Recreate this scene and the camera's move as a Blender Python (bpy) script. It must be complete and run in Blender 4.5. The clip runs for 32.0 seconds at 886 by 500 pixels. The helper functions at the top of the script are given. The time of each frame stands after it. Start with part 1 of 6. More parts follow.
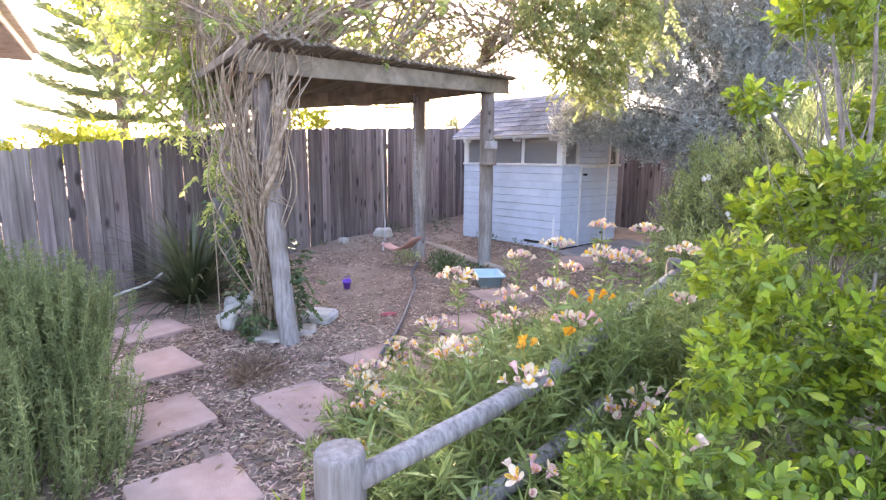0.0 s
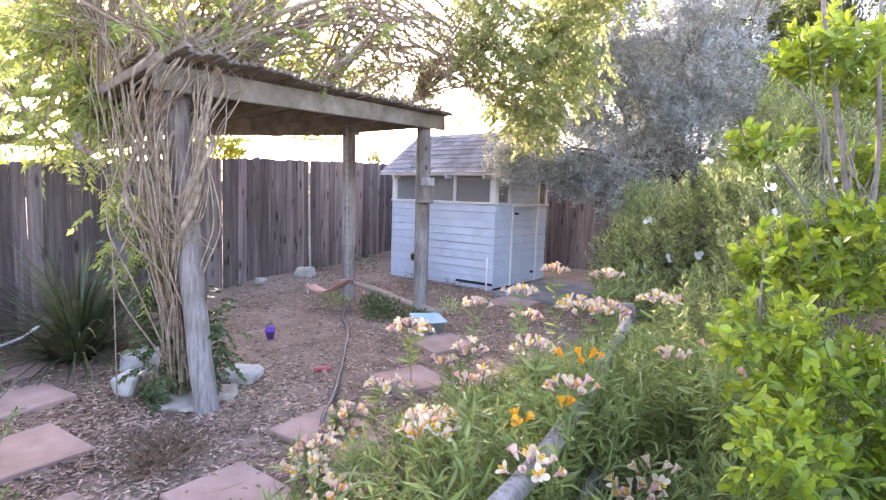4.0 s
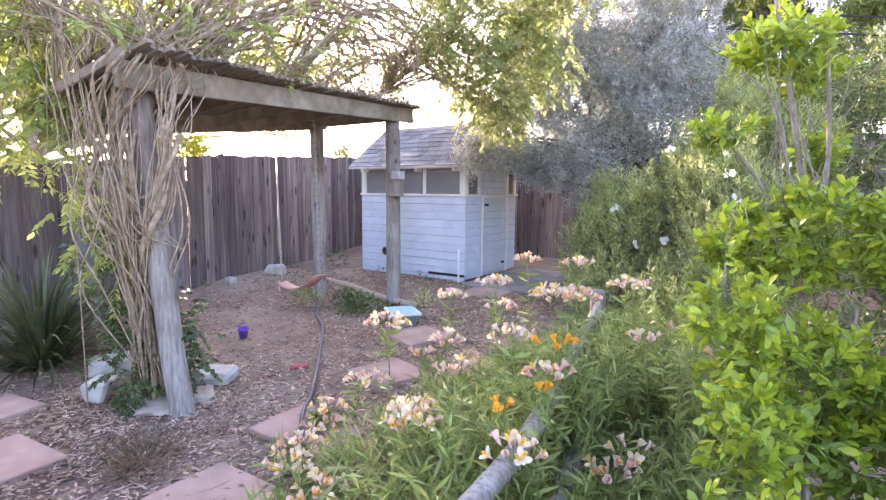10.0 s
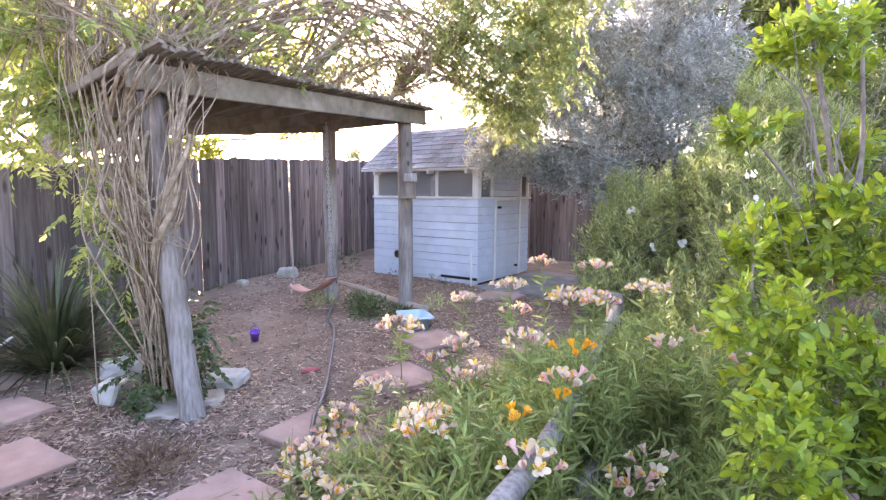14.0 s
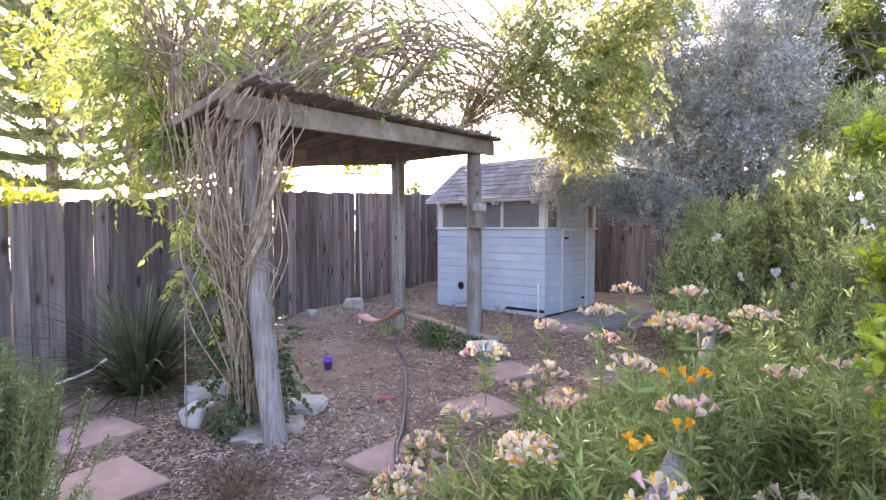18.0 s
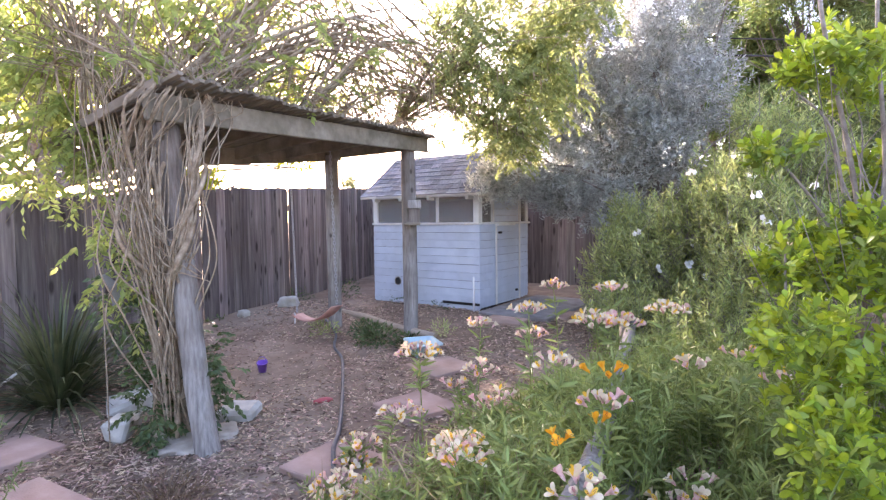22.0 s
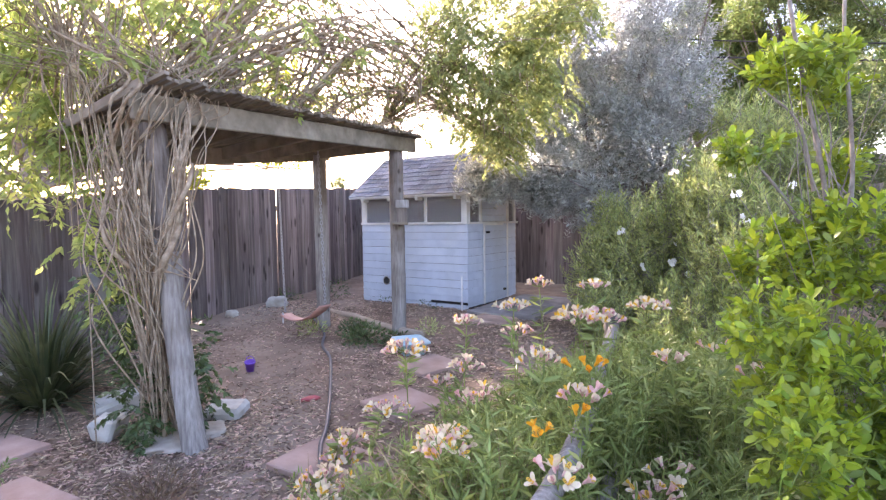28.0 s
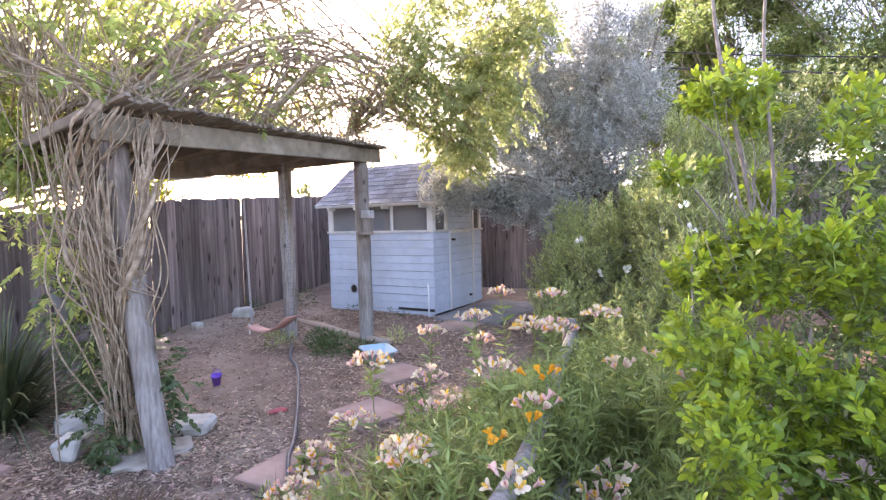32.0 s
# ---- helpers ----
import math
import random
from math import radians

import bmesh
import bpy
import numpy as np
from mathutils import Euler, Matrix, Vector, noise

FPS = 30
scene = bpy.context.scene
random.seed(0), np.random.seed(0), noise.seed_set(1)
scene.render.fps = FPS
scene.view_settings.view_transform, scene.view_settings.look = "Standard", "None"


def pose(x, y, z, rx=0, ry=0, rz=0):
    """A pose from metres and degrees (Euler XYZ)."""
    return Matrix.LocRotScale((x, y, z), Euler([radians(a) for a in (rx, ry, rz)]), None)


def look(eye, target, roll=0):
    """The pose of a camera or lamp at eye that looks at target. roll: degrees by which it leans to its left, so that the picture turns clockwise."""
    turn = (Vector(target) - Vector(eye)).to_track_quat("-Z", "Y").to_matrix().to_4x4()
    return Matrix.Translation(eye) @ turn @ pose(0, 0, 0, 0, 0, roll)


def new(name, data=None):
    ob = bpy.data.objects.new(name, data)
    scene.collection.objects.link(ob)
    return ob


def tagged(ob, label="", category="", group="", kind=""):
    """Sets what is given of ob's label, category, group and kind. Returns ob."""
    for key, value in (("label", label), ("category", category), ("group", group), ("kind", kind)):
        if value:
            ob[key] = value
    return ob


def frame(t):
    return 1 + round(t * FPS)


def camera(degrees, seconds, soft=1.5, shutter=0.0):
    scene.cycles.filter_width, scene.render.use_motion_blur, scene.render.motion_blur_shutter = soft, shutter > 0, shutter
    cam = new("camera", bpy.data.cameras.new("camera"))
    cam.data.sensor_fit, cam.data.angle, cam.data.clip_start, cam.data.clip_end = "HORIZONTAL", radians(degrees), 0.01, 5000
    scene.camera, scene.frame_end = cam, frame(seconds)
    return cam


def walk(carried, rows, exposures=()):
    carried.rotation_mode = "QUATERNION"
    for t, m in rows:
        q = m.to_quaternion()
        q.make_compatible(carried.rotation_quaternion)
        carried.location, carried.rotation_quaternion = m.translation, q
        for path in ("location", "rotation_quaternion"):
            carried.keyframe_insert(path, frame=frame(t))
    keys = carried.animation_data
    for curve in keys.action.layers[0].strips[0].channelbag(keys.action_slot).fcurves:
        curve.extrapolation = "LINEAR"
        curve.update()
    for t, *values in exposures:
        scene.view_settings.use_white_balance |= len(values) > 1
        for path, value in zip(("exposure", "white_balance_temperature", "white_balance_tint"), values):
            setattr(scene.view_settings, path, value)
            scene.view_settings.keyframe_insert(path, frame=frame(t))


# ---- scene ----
cam = camera(80.0, 32.0, soft=1.3)
PATH = [
    (0, (0.339, 0.489, 1.362), (-1.159, 1.77, 1.026), 0.6),
    (0.5, (0.391, 0.503, 1.337), (-1.105, 1.783, 0.987), 0.4),
    (1, (0.519, 0.48, 1.326), (-0.942, 1.8, 0.975), 2.2),
    (1.5, (0.53, 0.473, 1.323), (-0.928, 1.8, 0.985), 2.4),
    (2, (0.395, 0.48, 1.327), (-1.056, 1.826, 1.039), 2.3),
    (2.5, (0.177, 0.514, 1.354), (-1.272, 1.867, 1.087), 1.1),
    (3, (-0.053, 0.557, 1.369), (-1.431, 1.987, 1.132), 0.4),
    (3.5, (-0.118, 0.567, 1.379), (-1.413, 2.078, 1.177), 2.0),
    (5.5, (-0.119, 0.534, 1.375), (-1.362, 2.087, 1.172), 1.2),
    (6, (-0.116, 0.53, 1.379), (-1.361, 2.083, 1.187), 0.4),
    (6.5, (-0.123, 0.533, 1.372), (-1.36, 2.091, 1.163), 1.3),
    (7, (-0.125, 0.509, 1.385), (-1.311, 2.102, 1.147), 1.6),
    (7.5, (-0.119, 0.531, 1.396), (-1.302, 2.121, 1.123), -0.1),
    (8, (-0.125, 0.536, 1.388), (-1.312, 2.117, 1.086), 0.5),
    (8.5, (-0.125, 0.534, 1.373), (-1.298, 2.127, 1.082), 1.4),
    (9, (-0.119, 0.532, 1.374), (-1.305, 2.128, 1.159), 1.2),
    (9.5, (-0.115, 0.507, 1.389), (-1.265, 2.126, 1.151), -0.2),
    (10, (-0.123, 0.523, 1.383), (-1.306, 2.12, 1.157), 0.5),
    (10.5, (-0.113, 0.513, 1.377), (-1.294, 2.113, 1.159), -1.5),
    (11, (-0.128, 0.551, 1.371), (-1.32, 2.143, 1.16), -2.3),
    (11.5, (-0.15, 0.526, 1.37), (-1.374, 2.101, 1.224), -2.2),
    (12, (-0.163, 0.545, 1.371), (-1.403, 2.102, 1.178), -0.8),
    (12.5, (-0.16, 0.555, 1.368), (-1.407, 2.106, 1.17), -1.5),
    (13, (-0.15, 0.555, 1.368), (-1.363, 2.132, 1.163), -0.4),
    (13.5, (-0.18, 0.567, 1.368), (-1.399, 2.138, 1.153), 0.4),
    (15.5, (-0.092, 0.561, 1.375), (-1.302, 2.141, 1.181), 0.7),
    (16, (-0.033, 0.518, 1.362), (-1.21, 2.13, 1.233), 0.5),
    (16.5, (0.194, 0.464, 1.287), (-1.232, 1.862, 1.184), 0.2),
    (17, (0.206, 0.471, 1.273), (-1.329, 1.747, 1.156), -0.1),
    (17.5, (-0.201, 0.454, 1.295), (-1.601, 1.882, 1.264), -1.9),
    (18, (-0.354, 0.475, 1.297), (-1.724, 1.929, 1.219), 0.1),
    (18.5, (-0.334, 0.503, 1.307), (-1.648, 2.009, 1.234), -0.3),
    (19, (-0.273, 0.492, 1.337), (-1.572, 2.011, 1.273), 0.1),
    (19.5, (-0.272, 0.47, 1.345), (-1.566, 1.994, 1.319), 0.2),
    (20, (-0.304, 0.476, 1.356), (-1.56, 2.028, 1.233), -0.2),
    (20.5, (-0.316, 0.493, 1.35), (-1.568, 2.048, 1.226), -0.9),
    (21, (-0.319, 0.473, 1.358), (-1.539, 2.053, 1.236), -1.0),
    (21.5, (-0.318, 0.466, 1.359), (-1.525, 2.057, 1.241), -0.4),
    (22, (-0.3, 0.464, 1.364), (-1.492, 2.066, 1.25), -0.6),
    (22.5, (-0.286, 0.466, 1.367), (-1.466, 2.076, 1.239), -1.6),
    (23, (-0.292, 0.472, 1.359), (-1.485, 2.074, 1.264), -1.1),
    (23.5, (-0.302, 0.512, 1.343), (-1.525, 2.091, 1.242), -0.3),
    (24, (-0.297, 0.511, 1.355), (-1.491, 2.112, 1.244), -1.1),
    (24.5, (-0.287, 0.522, 1.35), (-1.481, 2.124, 1.259), -3.0),
    (25, (-0.278, 0.486, 1.379), (-1.42, 2.125, 1.279), -2.3),
    (25.5, (-0.281, 0.49, 1.385), (-1.44, 2.118, 1.31), -1.8),
    (27.5, (-0.222, 0.425, 1.389), (-1.359, 2.066, 1.27), -0.5),
    (28, (-0.254, 0.446, 1.352), (-1.416, 2.07, 1.24), -0.7),
    (28.5, (-0.212, 0.425, 1.401), (-1.393, 2.037, 1.304), -0.4),
    (29, (-0.201, 0.423, 1.383), (-1.387, 2.031, 1.296), -0.0),
    (29.5, (-0.226, 0.435, 1.387), (-1.417, 2.04, 1.309), 0.2),
    (30, (-0.218, 0.42, 1.386), (-1.35, 2.067, 1.316), -0.4),
    (30.5, (-0.211, 0.389, 1.42), (-1.256, 2.09, 1.313), -2.2),
    (31, (-0.24, 0.421, 1.392), (-1.347, 2.085, 1.314), -2.1),
    (31.5, (-0.164, 0.365, 1.438), (-1.167, 2.09, 1.293), -2.7),
    (32, (-0.153, 0.377, 1.425), (-1.219, 2.066, 1.321), -1.4),
]
walk(cam, [(t, look(eye, target, roll)) for t, eye, target, roll in PATH], [(0.0, 3.26, 6720, 32), (3.5, 3.24, 6720, 32), (7.0, 3.18, 6720, 32), (10.0, 3.27, 6720, 32), (13.0, 3.23, 6720, 32), (16.0, 3.12, 6720, 32), (18.0, 2.95, 6720, 32), (20.0, 2.92, 6720, 32), (23.0, 2.98, 6720, 32), (25.0, 3.01, 6720, 32), (30.0, 2.98, 6720, 32), (32.0, 3.02, 6720, 32)])

# ---- world, sun, exposure ----
SUN_AZ, SUN_EL = radians(66), radians(19)
world = bpy.data.worlds.new("sky")
scene.world = world
world.use_nodes = True
wn = world.node_tree.nodes
sky = wn.new("ShaderNodeTexSky")
sky.sky_type, sky.sun_disc = "NISHITA", False
sun_dir = Vector((-math.sin(SUN_AZ) * math.cos(SUN_EL), math.cos(SUN_AZ) * math.cos(SUN_EL), math.sin(SUN_EL)))
sky.sun_elevation, sky.sun_rotation = SUN_EL, math.atan2(sun_dir.x, sun_dir.y)
sky.air_density, sky.dust_density, sky.ozone_density = 1.0, 3.0, 1.0
world.node_tree.links.new(sky.outputs[0], wn["Background"].inputs[0])
wn["Background"].inputs[1].default_value = 0.15
sun = new("sun", bpy.data.lights.new("sun", "SUN"))
sun.data.energy, sun.data.angle, sun.data.color = 3.2, radians(0.6), (1.0, 0.9, 0.74)
sun.matrix_world = look((0, 0, 20), Vector((0, 0, 20)) - sun_dir)


# ---- helpers for nodes and meshes ----
def mat(name, colors, scale=8.0, rough=0.8, bump=0.3, stretch=(1, 1, 1), detail=6, per_object=0.0, per_island=0.0, metal=0.0, spec=0.4, stain=None, bump_scale=None, transmit=0.0, coords="Object"):
    """Procedural surface: a noise ramp for grain, a larger noise for stains, a bump, and random shifts by piece."""
    m = bpy.data.materials.new(name)
    m.use_nodes = True
    t = m.node_tree
    nodes, link = t.nodes, t.links.new
    b = nodes["Principled BSDF"]
    b.inputs["Roughness"].default_value, b.inputs["Metallic"].default_value = rough, metal
    b.inputs["Specular IOR Level"].default_value = spec
    co = nodes.new("ShaderNodeTexCoord")
    mp = nodes.new("ShaderNodeMapping")
    mp.inputs["Scale"].default_value = stretch
    link(co.outputs[coords], mp.inputs[0])
    n1 = nodes.new("ShaderNodeTexNoise")
    n1.inputs["Scale"].default_value, n1.inputs["Detail"].default_value, n1.inputs["Roughness"].default_value = scale, detail, 0.62
    link(mp.outputs[0], n1.inputs["Vector"])
    info = nodes.new("ShaderNodeObjectInfo")
    if per_object:
        add = nodes.new("ShaderNodeVectorMath")
        add.operation = "MULTIPLY_ADD"
        mul = nodes.new("ShaderNodeCombineXYZ")
        for k in range(3):
            link(info.outputs["Random"], mul.inputs[k])
        link(mul.outputs[0], add.inputs[0])
        add.inputs[1].default_value = (37, 53, 71)
        link(mp.outputs[0], add.inputs[2])
        link(add.outputs[0], n1.inputs["Vector"])
    ramp = nodes.new("ShaderNodeValToRGB")
    el = ramp.color_ramp.elements
    while len(el) < len(colors):
        el.new(0.5)
    for k, c in enumerate(colors):
        el[k].position = 0.28 + 0.44 * k / max(1, len(colors) - 1)
        el[k].color = (*c, 1)
    link(n1.outputs["Fac"], ramp.inputs[0])
    out = ramp.outputs[0]
    if stain:
        n2 = nodes.new("ShaderNodeTexNoise")
        n2.inputs["Scale"].default_value, n2.inputs["Detail"].default_value = stain[1], 4
        link(co.outputs[coords], n2.inputs["Vector"])
        r2 = nodes.new("ShaderNodeValToRGB")
        r2.color_ramp.elements[0].position, r2.color_ramp.elements[1].position = 0.45, 0.68
        link(n2.outputs["Fac"], r2.inputs[0])
        mx = nodes.new("ShaderNodeMixRGB")
        mx.inputs[2].default_value = (*stain[0], 1)
        k = nodes.new("ShaderNodeMath")
        k.operation = "MULTIPLY"
        k.inputs[1].default_value = stain[2]
        link(r2.outputs[0], k.inputs[0])
        link(k.outputs[0], mx.inputs[0])
        link(out, mx.inputs[1])
        out = mx.outputs[0]
    if per_object or per_island:
        hsv = nodes.new("ShaderNodeHueSaturation")
        link(out, hsv.inputs["Color"])
        src = info.outputs["Random"] if per_object else nodes.new("ShaderNodeNewGeometry").outputs["Random Per Island"]
        rng = nodes.new("ShaderNodeMapRange")
        amount = per_object or per_island
        rng.inputs["To Min"].default_value, rng.inputs["To Max"].default_value = 1 - amount, 1 + amount
        link(src, rng.inputs[0])
        link(rng.outputs[0], hsv.inputs["Value"])
        rng2 = nodes.new("ShaderNodeMapRange")
        rng2.inputs["To Min"].default_value, rng2.inputs["To Max"].default_value = 0.5 - 0.03 * min(1, amount * 2), 0.5 + 0.03 * min(1, amount * 2)
        wr = nodes.new("ShaderNodeMath")
        wr.operation = "FRACT"
        w2 = nodes.new("ShaderNodeMath")
        w2.operation = "MULTIPLY"
        w2.inputs[1].default_value = 7.31
        link(src, w2.inputs[0])
        link(w2.outputs[0], wr.inputs[0])
        link(wr.outputs[0], rng2.inputs[0])
        link(rng2.outputs[0], hsv.inputs["Hue"])
        out = hsv.outputs[0]
    link(out, b.inputs["Base Color"])
    if bump:
        bp = nodes.new("ShaderNodeBump")
        bp.inputs["Strength"].default_value, bp.inputs["Distance"].default_value = bump, 0.01
        nb = n1
        if bump_scale:
            nb = nodes.new("ShaderNodeTexNoise")
            nb.inputs["Scale"].default_value, nb.inputs["Detail"].default_value = bump_scale, 5
            link(mp.outputs[0], nb.inputs["Vector"])
        link(nb.outputs["Fac"], bp.inputs["Height"])
        link(bp.outputs[0], b.inputs["Normal"])
    if transmit:
        tr = nodes.new("ShaderNodeBsdfTranslucent")
        link(out, tr.inputs[0])
        mix = nodes.new("ShaderNodeMixShader")
        mix.inputs[0].default_value = transmit
        link(b.outputs[0], mix.inputs[1])
        link(tr.outputs[0], mix.inputs[2])
        link(mix.outputs[0], nodes["Material Output"].inputs[0])
    return m


def part(name, bm, material, parent=None, label="", smooth=False):
    """Links a bmesh as one mesh object, under parent if given."""
    me = bpy.data.meshes.new(name)
    bm.to_mesh(me)
    bm.free()
    if smooth:
        for p in me.polygons:
            p.use_smooth = True
    for m in material if isinstance(material, (list, tuple)) else [material]:
        me.materials.append(m)
    ob = new(name, me)
    if parent:
        ob.parent = parent
    if label:
        ob["label"] = label
    return ob


def share(name, ob, parent, m):
    """Another object on the same mesh as ob, under parent, at the pose m in its parent's space."""
    o = new(name, ob.data)
    o.parent = parent
    o.matrix_basis = m
    return o


def arrays(name, verts, faces, material, parent=None, smooth=False):
    """A mesh object from arrays of corners and faces (all faces of one size)."""
    me = bpy.data.meshes.new(name)
    verts, faces = np.asarray(verts, np.float32), np.asarray(faces, np.int32)
    k = faces.shape[1]
    me.vertices.add(len(verts))
    me.vertices.foreach_set("co", verts.ravel())
    me.loops.add(faces.size)
    me.loops.foreach_set("vertex_index", faces.ravel())
    me.polygons.add(len(faces))
    me.polygons.foreach_set("loop_start", np.arange(len(faces), dtype=np.int32) * k)
    me.polygons.foreach_set("loop_total", np.full(len(faces), k, np.int32))
    if smooth:
        me.polygons.foreach_set("use_smooth", np.ones(len(faces), bool))
    me.update(calc_edges=True)
    me.validate()
    me.materials.append(material)
    ob = new(name, me)
    if parent:
        ob.parent = parent
    return ob


def box(sx, sy, sz, bevel=0.0, jitter=0.0, at=(0, 0, 0), rng=None, bm=None):
    """A box centred on at, with bevelled edges and uneven corners."""
    bm = bm or bmesh.new()
    vs = bmesh.ops.create_cube(bm, size=1.0)["verts"]
    for v in vs:
        v.co = Vector((v.co.x * sx, v.co.y * sy, v.co.z * sz))
        if jitter and rng:
            v.co += Vector([rng.uniform(-jitter, jitter) for _ in range(3)])
        v.co += Vector(at)
    if bevel:
        es = list({e for v in vs for e in v.link_edges})
        bmesh.ops.bevel(bm, geom=es, offset=bevel, segments=1, affect="EDGES")
    return bm


def tube(points, radii, sides=8, bm=None, cap=True):
    """A round rod along points with a radius at each."""
    bm = bm or bmesh.new()
    points = [Vector(p) for p in points]
    rings, up = [], Vector((0.31, 0.17, 0.93))
    for k, p in enumerate(points):
        d = (points[min(k + 1, len(points) - 1)] - points[max(k - 1, 0)]).normalized()
        a = d.cross(up)
        if a.length < 0.1:
            a = d.cross(Vector((1, 0, 0)))
        a.normalize()
        b = d.cross(a)
        r = radii[k] if isinstance(radii, (list, tuple)) else radii
        rings.append([bm.verts.new(p + r * (math.cos(2 * math.pi * s / sides) * a + math.sin(2 * math.pi * s / sides) * b)) for s in range(sides)])
    for q0, q1 in zip(rings, rings[1:]):
        for s in range(sides):
            bm.faces.new((q0[s], q0[(s + 1) % sides], q1[(s + 1) % sides], q1[s]))
    if cap:
        bm.faces.new(rings[0][::-1])
        bm.faces.new(rings[-1])
    return bm


def tubes_np(lines, sides=5):
    """Corners and faces of many rods: lines of (points n x 3, radii n)."""
    vv, ff, base = [], [], 0
    ang = np.arange(sides) * 2 * np.pi / sides
    for pts, rad in lines:
        pts = np.asarray(pts, float)
        rad = np.broadcast_to(np.asarray(rad, float), (len(pts),))
        d = np.gradient(pts, axis=0)
        d /= np.linalg.norm(d, axis=1, keepdims=True) + 1e-9
        a = np.cross(d, (0.31, 0.17, 0.93))
        a /= np.linalg.norm(a, axis=1, keepdims=True) + 1e-9
        b = np.cross(d, a)
        ring = pts[:, None] + rad[:, None, None] * (np.cos(ang)[None, :, None] * a[:, None] + np.sin(ang)[None, :, None] * b[:, None])
        vv.append(ring.reshape(-1, 3))
        n = len(pts)
        k, s = np.meshgrid(np.arange(n - 1), np.arange(sides), indexing="ij")
        s2 = (s + 1) % sides
        ff.append(np.stack([k * sides + s, k * sides + s2, (k + 1) * sides + s2, (k + 1) * sides + s], -1).reshape(-1, 4) + base)
        base += n * sides
    return np.concatenate(vv), np.concatenate(ff)


def leaves_np(pos, direction, length, width, rng, curl=0.25, normal_up=0.5, rows=2):
    """Corners and quads of leaves at pos that point along direction: a folded, tapering, curling blade each."""
    n = len(pos)
    d = direction / (np.linalg.norm(direction, axis=1, keepdims=True) + 1e-9)
    r = rng.normal(size=(n, 3)) * (1 - normal_up)
    r[:, 2] += normal_up
    side = np.cross(d, r)
    side /= np.linalg.norm(side, axis=1, keepdims=True) + 1e-9
    nor = np.cross(side, d)
    length = np.broadcast_to(length, (n,))[:, None]
    width = np.broadcast_to(width, (n,))[:, None]
    if rows == 1:
        mid = pos + d * length * 0.5 - nor * (curl * length * 0.25)
        tip = pos + d * length - nor * (curl * length)
        verts = np.stack([pos, mid - side * width * 0.5 + nor * width * 0.12, tip, mid + side * width * 0.5 + nor * width * 0.12], 1).reshape(-1, 3)
        return verts, np.arange(n * 4).reshape(-1, 4)
    stations = [(0.0, 0.12), (0.36, 0.88), (0.74, 1.0), (1.0, 0.32)] if rows == 4 else [(0.0, 0.12), (0.38, 1.0), (0.72, 0.8), (1.0, 0.06)] if rows == 3 else [(0.0, 0.15), (0.5, 1.0), (1.0, 0.1)]
    cs = []
    for u, w in stations:
        mid = pos + d * length * u - nor * (curl * length * u * u)
        cs += [mid - side * width * w * 0.5 + nor * width * w * 0.14, mid, mid + side * width * w * 0.5 + nor * width * w * 0.14]
    k = len(stations)
    verts = np.stack(cs, 1).reshape(-1, 3)
    f = []
    for j in range(k - 1):
        f += [[3 * j, 3 * j + 1, 3 * j + 4, 3 * j + 3], [3 * j + 1, 3 * j + 2, 3 * j + 5, 3 * j + 4]]
    faces = (np.array(f)[None] + (np.arange(n) * 3 * k)[:, None, None]).reshape(-1, 4)
    return verts, faces


def thing(name, label, category, at=(0, 0, 0), group="", kind="", rz=0.0):
    e = new(name)
    e.matrix_basis = pose(*at, 0, 0, rz)
    return tagged(e, label, category, group, kind)


def ground_z(x, y):
    """Height of the garden's ground: it rises a little to the back."""
    return 0.02 + 0.028 * max(0.0, y - 2.0) + 0.012 * math.sin(1.7 * x + 0.6) * math.cos(1.3 * y) + 0.10 * math.exp(-((x + 6.1) ** 2 + (y - 4.6) ** 2) / 1.2)


# ---- materials ----
M_soil = mat("soil", [(0.148, 0.10, 0.075), (0.237, 0.168, 0.126), (0.365, 0.272, 0.206)], 3.2, 0.95, 0.6, stain=((0.3, 0.25, 0.2), 0.7, 0.7), bump_scale=60, spec=0.1)
M_chip = mat("bark_chips", [(0.20, 0.132, 0.096), (0.345, 0.245, 0.182), (0.57, 0.44, 0.335)], 14, 0.9, 0.3, per_island=0.7, spec=0.15)
M_fence = mat("weathered_fence", [(0.10, 0.082, 0.08), (0.18, 0.153, 0.147), (0.30, 0.262, 0.248)], 9, 0.9, 0.6, stretch=(2.6, 2.6, 0.22), per_object=0.4, stain=((0.085, 0.055, 0.045), 1.6, 0.5), spec=0.15)
M_post = mat("weathered_post", [(0.18, 0.16, 0.145), (0.31, 0.285, 0.26), (0.44, 0.41, 0.38)], 10, 0.88, 0.6, stretch=(5, 5, 0.5), per_object=0.12, stain=((0.11, 0.08, 0.06), 2.2, 0.6), spec=0.15)
M_bark = mat("brown_weathered_post", [(0.12, 0.095, 0.08), (0.21, 0.175, 0.15), (0.32, 0.28, 0.245)], 10, 0.9, 0.6, stretch=(5, 5, 0.5), stain=((0.10, 0.075, 0.06), 2.2, 0.6), spec=0.15)
M_beam = mat("grey_beam", [(0.145, 0.12, 0.09), (0.235, 0.197, 0.152), (0.325, 0.28, 0.222)], 7, 0.88, 0.5, per_object=0.12, stain=((0.12, 0.1, 0.07), 2.0, 0.5), spec=0.15)
M_siding = mat("blue_grey_paint", [(0.45, 0.51, 0.60), (0.52, 0.58, 0.67), (0.58, 0.64, 0.72)], 5, 0.6, 0.12, per_object=0.035, stain=((0.42, 0.46, 0.5), 1.8, 0.5), bump_scale=40)
